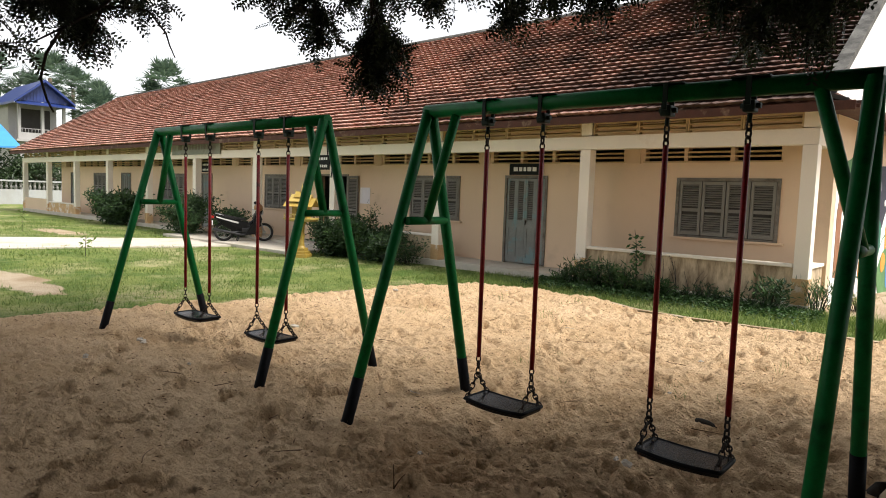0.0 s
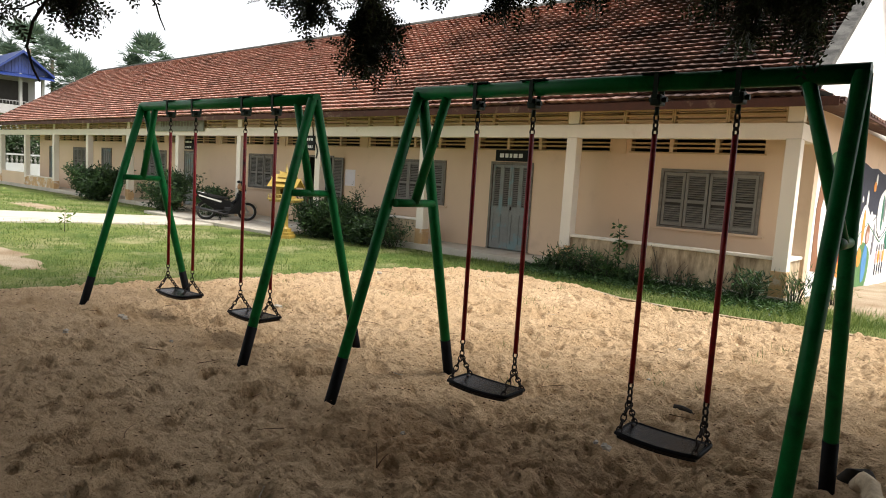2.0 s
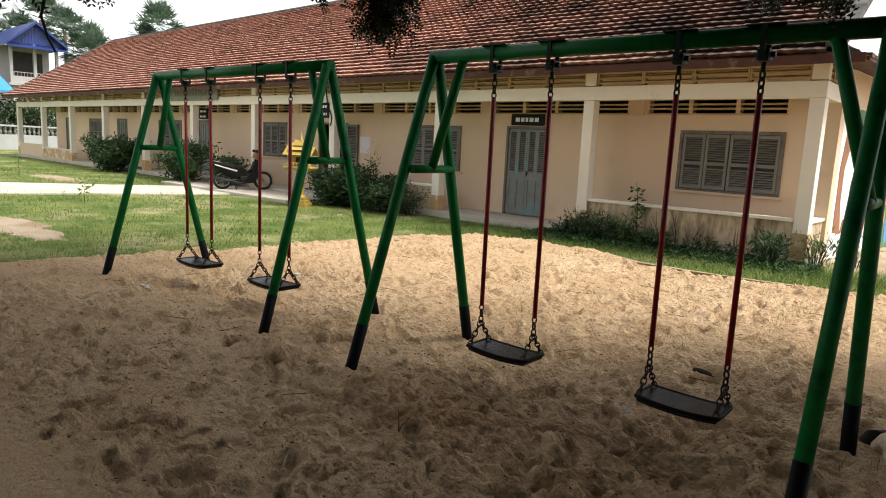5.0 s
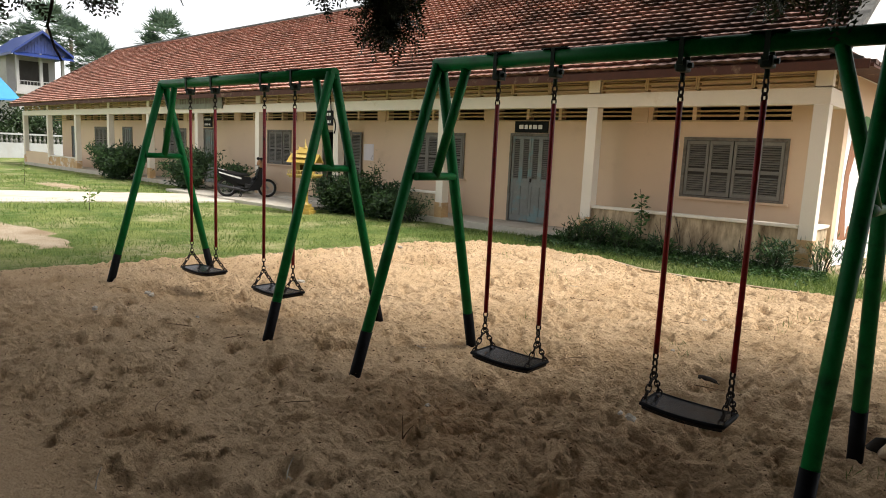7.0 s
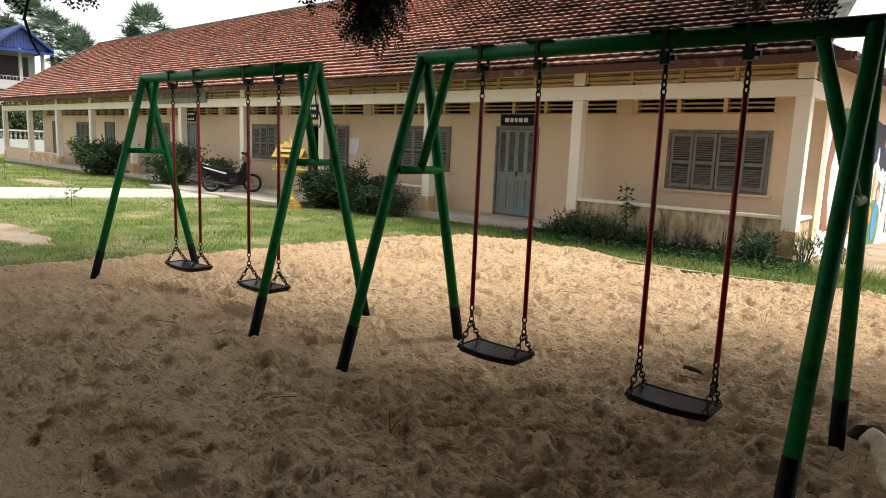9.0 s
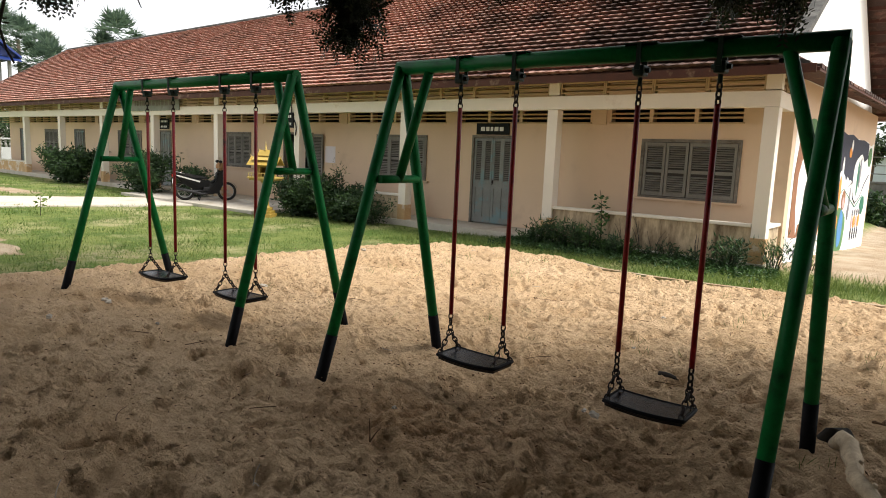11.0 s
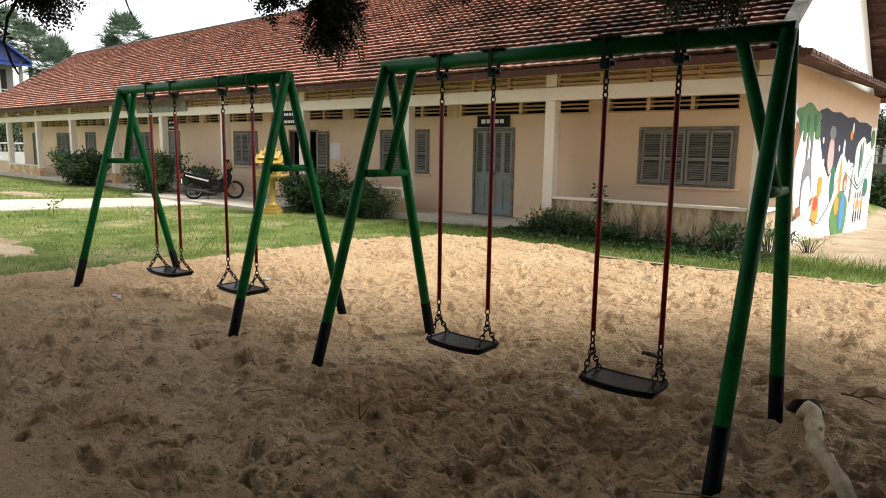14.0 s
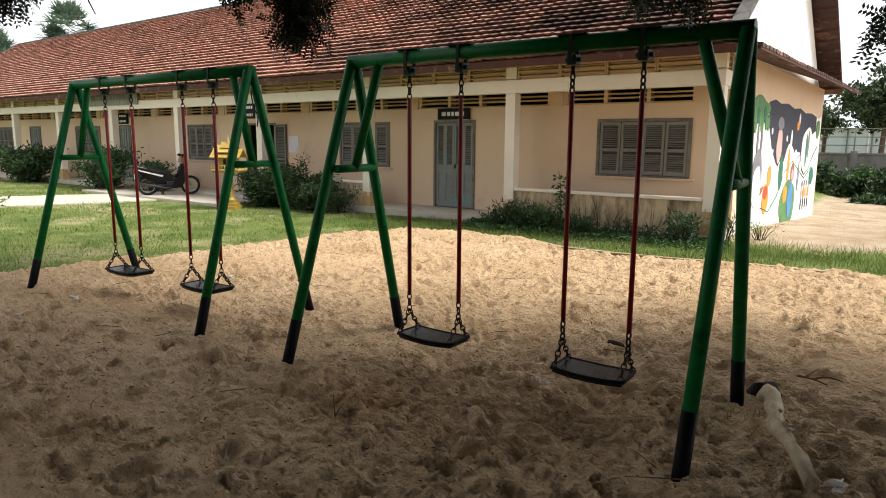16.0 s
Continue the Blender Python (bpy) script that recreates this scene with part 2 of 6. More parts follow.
def ground_z(x, y):
    """Level of the ground without the fine relief."""
    x, y = np.asarray(x, float), np.asarray(y, float)
    s = sand_mask(x, y)
    z = GZ + 0.045 * s
    z = z + s * 0.07 * np.exp(-((x - 3.2) / 2.6) ** 2 - ((y + 4.6) / 1.5) ** 2)
    z = z - 0.34 * ss(1.0, 10.0, y) * ss(6.0, 7.2, x)
    return z


def turned(x, y, f, seed):
    """Value noise on a lattice turned by the seed, so that octaves never line up."""
    a = 0.7 + 1.9 * seed
    return vnoise((x * math.cos(a) - y * math.sin(a)) * f + 3.7 * seed, (x * math.sin(a) + y * math.cos(a)) * f, seed)


def billow(x, y, f, seed):
    """Rounded mounds with sharp creases between them, 0 to 1."""
    return np.abs(2 * turned(x, y, f, seed) - 1)


def build_ground():
    fx = np.concatenate([-np.geomspace(900, 3.2, 26), np.arange(-3.0, -0.2, 0.2), np.arange(-0.2, 2.0, 0.03), np.arange(2.0, 10.6, 0.0155), np.arange(10.6, 11.6, 0.03), np.arange(11.6, 15, 0.15), np.geomspace(15.5, 900, 22)])
    fy = np.concatenate([-np.geomspace(900, 15, 18), np.arange(-14.8, -12.2, 0.1), np.arange(-12.2, -7.6, 0.0145), np.arange(-7.6, -2.2, 0.024), np.arange(-2.2, 12, 0.25), np.geomspace(12.4, 900, 24)])
    X, Y = np.meshgrid(fx, fy)
    Z = ground_z(X, Y)
    S = sand_mask(X, Y)
    wx, wy = X + 0.10 * turned(X, Y, 3.1, 31) + 0.03 * turned(X, Y, 11, 37), Y + 0.10 * turned(X, Y, 3.1, 33) + 0.03 * turned(X, Y, 11, 39)
    rough = 0.55 + 0.9 * turned(X, Y, 0.9, 41)
    R = 0.040 * (turned(X, Y, 1.7, 11) - 0.5)
    R += rough * (0.020 * billow(wx, wy * 1.3, 3.6, 32) + 0.028 * billow(wx, wy * 1.5, 7.5, 34) + 0.022 * billow(wx, wy * 1.5, 15.0, 35) + 0.009 * billow(wx, wy * 1.2, 27.0, 36) - 0.03)
    # footprints and heel marks with pushed-up rims
    for k in range(1500):
        cx, cy = rng.uniform(-0.2, 11.2), rng.uniform(-12.0, -3.0)
        a, L, W, D = rng.uniform(0, math.pi), rng.uniform(0.09, 0.17), rng.uniform(0.05, 0.08), rng.uniform(0.012, 0.040)
        if k > 620:
            L, W, D = L * 0.45, W * 0.45, D * 0.75
        ix = slice(*np.searchsorted(fx, (cx - 0.5, cx + 0.5)))
        iy = slice(*np.searchsorted(fy, (cy - 0.5, cy + 0.5)))
        dx, dy = X[iy, ix] - cx, Y[iy, ix] - cy
        u, v = (dx * math.cos(a) + dy * math.sin(a)) / L, (-dx * math.sin(a) + dy * math.cos(a)) / W
        q = u * u + v * v
        R[iy, ix] += D * (-np.exp(-q * q * 0.8) + 0.45 * np.exp(-((np.sqrt(q) - 1.45) / 0.35) ** 2) * (1 + 0.6 * u))
    # long drag marks raked by feet beside the seats
    for cx, cy, a in ((7.35, -9.75, 0.55), (7.2, -9.95, 0.75), (7.55, -9.6, 0.45), (6.9, -10.05, 0.95), (8.6, -8.7, 0.3), (6.3, -10.3, 0.2)):
        dx, dy = X - cx, Y - cy
        u, v = dx * math.cos(a) + dy * math.sin(a), -dx * math.sin(a) + dy * math.cos(a)
        R += np.exp(-(u / 0.42) ** 4) * (-0.022 * np.exp(-(v / 0.025) ** 2) + 0.012 * np.exp(-((v - 0.055) / 0.025) ** 2))
    # hollows scraped below the seats
    for cx, cy, w in ((6.9, -9.25, 0.5), (8.2, -9.3, 0.5), (2.5, -9.3, 0.45), (4.0, -9.3, 0.45)):
        R -= 0.06 * np.exp(-((X - cx) / w) ** 2 - ((Y - cy) / 0.75) ** 2)
    R *= ss(-0.2, 0.6, X) * ss(11.5, 10.9, X) * ss(-12.2, -11.7, Y) * ss(-2.2, -2.8, Y)
    Z += RELIEF * R * S + (1 - S) * 0.03 * (vnoise(X * 1.5, Y * 1.5, 15) - 0.5) * (np.abs(X) < 60)
    damp = np.exp(-(((X - 6.85) / 0.75) ** 2 + ((Y + 9.85) / 0.55) ** 2)) + 0.7 * np.exp(-(((X - 8.1) / 0.5) ** 2 + ((Y + 9.5) / 0.5) ** 2))
    ny, nx = X.shape
    idx = np.arange(nx * ny).reshape(ny, nx)
    F = np.stack([idx[:-1, :-1], idx[:-1, 1:], idx[1:, 1:], idx[1:, :-1]], -1).reshape(-1, 4)
    ob = raw("ground", np.stack([X, Y, Z], -1).reshape(-1, 3).tolist(), F.tolist(), ground_material(), smooth=True)
    for nm, val in (("sand", S), ("bare", bare_mask(X, Y)), ("damp", damp)):
        at = ob.data.attributes.new(nm, "FLOAT", "POINT")
        at.data.foreach_set("value", val.reshape(-1).astype(np.float32))
    tagged(ob, "trampled pale brown sand bordered by patchy green grass", "ground", kind="structure")


def ground_material():
    m, nt, b = base_mat("sand_and_grass_ground")
    def attr(n):
        a = nt.nodes.new("ShaderNodeAttribute")
        a.attribute_name = n
        return a.outputs["Fac"]
    sandc = mixc(nt, ramp(nt, noise_tex(nt, 0.8, 5), 0.3, 0.7), (0.55, 0.375, 0.215, 1), (0.66, 0.475, 0.300, 1))
    sandc = mixc(nt, ramp(nt, noise_tex(nt, 60, 6, 0.8), 0.52, 0.66), sandc, (0.36, 0.235, 0.125, 1))
    sandc = mixc(nt, ramp(nt, noise_tex(nt, 44, 6, 0.8, (0.9, 1.3, 1)), 0.56, 0.66), sandc, (0.72, 0.55, 0.35, 1))
    sandc = mixc(nt, ramp(nt, noise_tex(nt, 1.1, 5, 0.6), 0.58, 0.80), sandc, (0.40, 0.26, 0.14, 1))
    wet = nt.nodes.new("ShaderNodeMath")
    wet.operation = "MULTIPLY"
    wet.use_clamp = True
    nt.links.new(attr("damp"), wet.inputs[0])
    nt.links.new(ramp(nt, noise_tex(nt, 5, 6, 0.7), 0.25, 0.7), wet.inputs[1])
    sandc = mixc(nt, wet.outputs[0], sandc, (0.34, 0.195, 0.095, 1))
    grassc = mixc(nt, ramp(nt, noise_tex(nt, 0.8, 7, 0.7), 0.38, 0.64), (0.085, 0.145, 0.030, 1), (0.25, 0.28, 0.085, 1))
    grassc = mixc(nt, ramp(nt, noise_tex(nt, 30, 4, 0.7), 0.45, 0.75), grassc, (0.075, 0.115, 0.026, 1))
    grassc = mixc(nt, ramp(nt, noise_tex(nt, 0.5, 6, 0.7), 0.50, 0.68), grassc, (0.40, 0.36, 0.19, 1))
    barec = mixc(nt, ramp(nt, noise_tex(nt, 1.6, 6), 0.35, 0.7), (0.52, 0.42, 0.305, 1), (0.35, 0.25, 0.155, 1))
    edge = noise_tex(nt, 7, 5, 0.7)

    def mask(a, w):
        s = nt.nodes.new("ShaderNodeMath")
        s.operation = "ADD"
        nt.links.new(attr(a), s.inputs[0])
        nt.links.new(edge, s.inputs[1])
        return ramp(nt, s.outputs[0], 1.0 - w, 1.0 + w)
    c = mixc(nt, mask("bare", 0.2), grassc, barec)
    c = mixc(nt, mask("sand", 0.06), c, sandc)
    nt.links.new(c, b.inputs["Base Color"])
    b.inputs["Roughness"].default_value = 0.95
    b.inputs["Specular IOR Level"].default_value = 0.15
    # fine creases, then grains on top of them
    cr = nt.nodes.new("ShaderNodeMath")
    cr.operation = "SUBTRACT"
    cr.inputs[1].default_value = 0.5
    nt.links.new(noise_tex(nt, 16, 3, 0.6, (1.0, 1.4, 1)), cr.inputs[0])
    ab = nt.nodes.new("ShaderNodeMath")
    ab.operation = "ABSOLUTE"
    nt.links.new(cr.outputs[0], ab.inputs[0])
    bump(nt, b, noise_tex(nt, 40, 8, 0.75), 1.0, 0.025)
    crease = nd(nt, "ShaderNodeBump", Strength=1.0, Distance=0.07)
    nt.links.new(ab.outputs[0], crease.inputs["Height"])
    nt.links.new(crease.outputs["Normal"], b.inputs["Normal"].links[0].from_node.inputs["Normal"])
    return m


build_ground()

M_kerb = mat('sandy_kerb', (0.42, 0.34, 0.24), 0.95, 0.25, 3, 30, 0.5, 0.01, stain=(0.30, 0.20, 0.11), stain_at=(0.4, 0.6), stain_scale=4)


# concrete edging that shows here and there along the sand
def edging(pts, w=0.045, h=0.06):
    bm = bmesh.new()
    for (x0, y0), (x1, y1) in zip(pts, pts[1:]):
        d = Vector((x1 - x0, y1 - y0, 0)).normalized()
        n = Vector((-d.y, d.x, 0)) * w
        a, b = Vector((x0, y0, 0)), Vector((x1, y1, 0))
        lo, hi = GZ - 0.05, GZ + h
        vs = [bm.verts.new((p.x, p.y, z)) for z in (lo, hi) for p in (a - n, b - n, b + n, a + n)]
        for f in ((0, 3, 2, 1), (4, 5, 6, 7), (0, 1, 5, 4), (1, 2, 6, 5), (2, 3, 7, 6), (3, 0, 4, 7)):
            bm.faces.new([vs[i] for i in f])
    return single("kerb", bm, M_kerb, "low pale concrete edging of the sand pit, half buried", "kerb", "structure")


edging([(-0.05, -11.6), (0.1, -10.7), (0.30, -9.75)], h=0.012)
edging([(0.66, -7.74), (0.78, -5.6), (1.13, -4.57)], h=0.018)
edging([(4.3, -2.85), (5.1, -3.22), (6.0, -3.24), (6.9, -3.14), (8.0, -2.92), (9.2, -2.84)], h=0.052)

# pale concrete path across the grass to the verandah
bm = bmesh.new()
prism(bm, [(-40.0, -16.5), (-40, -14.0), (-13.4, -7.4), (-11.6, -3.9), (-10.3, -1.25), (-4.9, -1.25), (-5.2, -1.75), (-8.0, -2.4), (-8.3, -4.1), (-9.2, -6.6), (-9.6, -8.4), (-10.5, -9.3)], 2, GZ - 0.05, GZ + 0.035)
single("path", bm, M_conc, "pale worn concrete path crossing the grass", "path", "structure")
# ================= school building =================
# dark wall colour that stands in for the shade inside the rooms
M_room = mat("room_shade_grey_green", (0.10, 0.11, 0.10), 0.9, 0.2, 1.5, 30)
school = thing("school_building", (0, 0, 0), "long single-storey peach school building with red tiled roof", "building")
COLS = [6.87 - 4.085 * k for k in range(11)]
X0, X1 = -34.0, 7.0
WINDOWS = [(4.25, 6.18, 4), (-3.32, -1.50, 4), (-10.60, -9.18, 3), (-18.63, -16.60, 4), (-26.40, -24.80, 3)]
DOORS = [(-0.04, 1.18, 0), (-7.45, -6.02, 1), (-15.15, -14.30, 0), (-22.96, -21.87, 0), (-29.7, -28.7, 0)]
WZ0, WZ1, DZ = 0.93, 2.10, 2.12
VZ0, VZ1 = 2.43, 2.69


def vent_panels():
    """Stretches of pierced vents in the wall, in groups between the pilasters."""
    out = []
    for k in range(-1, 10):
        r = 3.30 - 3.98 * k - 0.2
        n, w = 4, 3.58
        for j in range(n):
            a = r - w + j * w / n + 0.04
            b = a + w / n - 0.08
            if a > X0 + 0.3 and b < X1 - 0.2:
                out.append((a, b))
    return out


VENTS = vent_panels()


def wall_with_openings(bm, x0, x1, z0, z1, y0, y1, holes):
    holes = [tuple(round(q, 3) for q in h) for h in holes if h[0] > x0 and h[1] < x1]
    xs = sorted({round(x0, 3), round(x1, 3), *(h[0] for h in holes), *(h[1] for h in holes)})
    zs = sorted({z0, z1, *(h[2] for h in holes), *(h[3] for h in holes)})
    solid = {}
    for i in range(len(xs) - 1):
        for j in range(len(zs) - 1):
            cx, cz = (xs[i] + xs[i + 1]) / 2, (zs[j] + zs[j + 1]) / 2
            solid[i, j] = not any(h[0] < cx < h[1] and h[2] < cz < h[3] for h in holes)
    vc = {}

    def v(x, y, z):
        k = (round(x, 4), round(y, 4), round(z, 4))
        if k not in vc:
            vc[k] = bm.verts.new(k)
        return vc[k]
    for (i, j), s in solid.items():
        if not s:
            continue
        a, b, c, d = xs[i], xs[i + 1], zs[j], zs[j + 1]
        bm.faces.new((v(a, y0, c), v(b, y0, c), v(b, y0, d), v(a, y0, d)))
        bm.faces.new((v(b, y1, c), v(a, y1, c), v(a, y1, d), v(b, y1, d)))
        if not solid.get((i - 1, j)):
            bm.faces.new((v(a, y1, c), v(a, y0, c), v(a, y0, d), v(a, y1, d)))
        if not solid.get((i + 1, j)):
            bm.faces.new((v(b, y0, c), v(b, y1, c), v(b, y1, d), v(b, y0, d)))
        if not solid.get((i, j - 1)):
            bm.faces.new((v(a, y1, c), v(b, y1, c), v(b, y0, c), v(a, y0, c)))
        if not solid.get((i, j + 1)):
            bm.faces.new((v(a, y0, d), v(b, y0, d), v(b, y1, d), v(a, y1, d)))


holes = [(a, b, WZ0, WZ1) for a, b, _ in WINDOWS] + [(a, b, 0.0, DZ) for a, b, _ in DOORS] + [(a, b, VZ0, VZ1) for a, b in VENTS]
bm = bmesh.new()
wall_with_openings(bm, -31.2, X1 - 0.2, 0.0, 3.22, 0.0, 0.2, [h for h in holes])
part("front_wall", bm, M_wall, school)
bm = bmesh.new()
box(bm, X0, 9.4, -0.7, X1 + 0.1, 9.6, 3.2)
part("back_wall", bm, M_wall, school)
for x in (-31.4, -23.5, -15.6, -8.6, 2.0):
    bm = bmesh.new()
    box(bm, x, 0.204, 0.0, x + 0.15, 9.396, 3.2)
    part("partition", bm, M_room, school)
# added sheet before the back wall, coloured dark as the room's shade
bm = bmesh.new()
box(bm, -31.2, 9.30, 0.0, 6.8, 9.396, 3.2)
part("room_shade_lining", bm, M_room, school)


def end_x(y):
    return 7.0 + 0.022 * y


bm = bmesh.new()
prism(bm, [(end_x(0), 0.0), (end_x(9.6), 9.6), (end_x(9.6) - 0.2, 9.6), (end_x(0) - 0.2, 0.0)], 2, -0.7, 3.22)
part("end_wall", bm, M_wall, school)
bm = bmesh.new()
prism(bm, [(-1.25, 3.22), (9.9, 3.22), (4.4, 6.9)], 0, 6.86, 7.03)
part("gable", bm, M_white, school, "plain white gable wall")
bm = bmesh.new()
prism(bm, [(-1.25, 3.22), (9.9, 3.22), (4.4, 6.9)], 0, -33.9, -33.75)
part("gable", bm, M_white, school)
bm = bmesh.new()
box(bm, X0 - 0.05, -1.16, -0.4, end_x(0) - 0.004, 9.39, -0.004, 0.01)
part("verandah_floor", bm, M_conc, school, "worn concrete verandah floor")
bm = bmesh.new()
box(bm, X0, -1.5, 3.225, 6.98, 9.5, 3.26)
part("ceiling", bm, M_ceil, school)

# columns, beam and the pierced band above it
for x in COLS:
    bm = bmesh.new()
    box(bm, x - 0.115, -1.135, -0.05, x + 0.115, -0.905, 2.605, 0.008)
    c = part("column", bm, M_cream, school)
    bm = bmesh.new()
    box(bm, x - 0.122, -1.142, -0.3, x + 0.122, -0.898, 0.30 + 0.15 * random.random(), 0.004)
    part("plinth", bm, M_plinth, c, "rust-stained peeling plinth")
bm = bmesh.new()
box(bm, COLS[-1] - 0.12, -1.128, 2.61, COLS[0] + 0.118, -0.912, 2.87, 0.006)
part("beam", bm, M_cream, school)
bm = bmesh.new()
box(bm, COLS[0] - 0.105, -0.908, 2.61, COLS[0] + 0.105, -0.004, 2.87)
part("side_beam", bm, M_cream, school)
for k in range(10):
    a, b = COLS[k + 1] + 0.13, COLS[k] - 0.13
    bm = bmesh.new()
    box(bm, COLS[k] - 0.13, -1.10, 2.89, COLS[k] + 0.11, -0.94, 3.215)
    part("vent_post", bm, M_cream, school)
    n = 4
    for j in range(n):
        p, q = a + j * (b - a) / n, a + (j + 1) * (b - a) / n
        bm = bmesh.new()
        box(bm, p + 0.004, -1.09, 2.89, p + 0.034, -0.97, 3.215)
        box(bm, q - 0.034, -1.09, 2.89, q - 0.004, -0.97, 3.215)
        for z in (2.935, 3.03, 3.125):
            vs = [bm.verts.new(w) for x in (p + 0.03, q - 0.03) for w in ((x, -1.075, z - 0.02), (x, -1.075, z + 0.012), (x, -0.985, z + 0.05), (x, -0.985, z + 0.018))]
            for f in ((0, 1, 2, 3), (7, 6, 5, 4), (0, 4, 5, 1), (1, 5, 6, 2), (2, 6, 7, 3), (3, 7, 4, 0)):
                bm.faces.new([vs[i] for i in f])
        part("upper_vent", bm, M_vent, school)
bm = bmesh.new()
for y in (-0.8, -0.45):
    box(bm, COLS[0] - 0.05, y, 2.89, COLS[0] + 0.05, y + 0.06, 3.215)
for z in (2.93, 3.03, 3.13):
    box(bm, COLS[0] - 0.03, -0.9, z, COLS[0] + 0.03, -0.01, z + 0.035)
part("upper_vent", bm, M_vent, school)
for a, b in VENTS:
    bm = bmesh.new()
    h = (VZ1 - VZ0) / 3
    for j in (1, 2):
        box(bm, a, -0.004, VZ0 + j * h - 0.018, b, 0.10, VZ0 + j * h + 0.018)
    box(bm, a - 0.035, -0.022, VZ0 - 0.03, b + 0.035, -0.002, VZ0)
    box(bm, a - 0.035, -0.022, VZ1, b + 0.035, -0.002, VZ1 + 0.022)
    part("wall_vent", bm, M_vent, school)
# pilasters between the groups of vents
for k in range(-1, 9):
    x = 3.30 - 3.98 * k
    if x < 6.5:
        bm = bmesh.new()
        box(bm, x - 0.14, -0.03, 2.38, x + 0.14, -0.002, 3.2)
        part("pilaster", bm, M_wall, school)


def low_wall(xa, xb, top, coping=True, m=M_lowwall):
    bm = bmesh.new()
    box(bm, xa, -1.09, -0.3, xb, -0.95, top)
    w = part("low_wall", bm, m, school, "streaked and stained low verandah wall")
    if coping:
        bm = bmesh.new()
        box(bm, xa + 0.002, -1.125, top, xb - 0.002, -0.925, top + 0.055, 0.012)
        part("coping", bm, M_cream, w, "pale chipped coping")


low_wall(COLS[1] + 0.125, COLS[0] - 0.125, 0.60)
low_wall(COLS[3] + 0.125, COLS[2] - 0.125, 0.56)
low_wall(COLS[10] + 0.125, COLS[9] - 0.125, 0.62, False, M_wall)
low_wall(COLS[9] + 0.125, COLS[8] - 0.125, 0.46, True, M_plinth)
bm = bmesh.new()
box(bm, COLS[0] - 0.07, -0.9, -0.3, COLS[0] + 0.07, -0.004, 0.58)
w = part("low_wall", bm, M_lowwall, school)
bm = bmesh.new()
box(bm, COLS[0] - 0.10, -0.9, 0.58, COLS[0] + 0.10, -0.006, 0.635, 0.01)
part("coping", bm, M_cream, w)


SLATS = {}


def slat_mesh(w):
    """One tilted slat of width w, shared by all leaves of that width."""
    k = round(w, 3)
    if k not in SLATS:
        bm = bmesh.new()
        vs = [bm.verts.new(q) for x in (-w / 2, w / 2) for q in ((x, 0.000, -0.010), (x, 0.000, -0.003), (x, 0.026, 0.017), (x, 0.026, 0.010))]
        for f in ((0, 1, 2, 3), (7, 6, 5, 4), (0, 4, 5, 1), (1, 5, 6, 2), (2, 6, 7, 3), (3, 7, 4, 0)):
            bm.faces.new([vs[i] for i in f])
        SLATS[k] = to_mesh("slat", bm, M_shutter)
    return SLATS[k]


def louvre_leaf(bm, x0, x1, z0, z1, y, splits):
    """A shutter leaf: stiles and rails, its gaps darkened later by add_slats. Returns the places of its slats."""
    st = 0.055
    zz = [z0] + [z0 + (z1 - z0) * s for s in splits] + [z1]
    box(bm, x0, y, z0, x0 + st, y + 0.035, z1, 0.003)
    box(bm, x1 - st, y, z0, x1, y + 0.035, z1, 0.003)
    spots = []
    for i, z in enumerate(zz):
        lo = z if i == 0 else (z - 0.065 if i == len(zz) - 1 else z - 0.035)
        box(bm, x0 + st - 0.01, y + 0.003, lo, x1 - st + 0.01, y + 0.034, lo + 0.065)
    for p, q in zip(zz, zz[1:]):
        z = p + 0.078
        while z < q - 0.075:
            spots.append(((x0 + x1) / 2, y, z))
            z += 0.044
    return x1 - x0 - 2 * st, spots


def add_slats(leaf, w, spots, near):
    me = slat_mesh(w)
    xs, zs = [p[0] for p in spots], [p[2] for p in spots]
    # near-black sheet behind the slats paints the shade in their gaps
    bm = bmesh.new()
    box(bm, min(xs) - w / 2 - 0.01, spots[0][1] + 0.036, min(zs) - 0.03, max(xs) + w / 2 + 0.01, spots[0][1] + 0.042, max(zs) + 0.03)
    part("gap_shade_board", bm, M_dark, leaf)
    if near:
        for p in spots:
            piece("slat", me, leaf, pose(*p, random.uniform(-6, 6), 0, random.uniform(-0.6, 0.6)))
    else:
        co = np.array([v.co[:] for v in me.vertices])
        fs = [tuple(f.vertices) for f in me.polygons]
        vs, ff = [], []
        for p in spots:
            k = len(vs) * len(co)
            vs.append(co + np.array(p))
            ff += [tuple(k + i for i in f) for f in fs]
        tagged(raw("slats", np.concatenate(vs).tolist(), ff, M_shutter, leaf), kind="stuff")


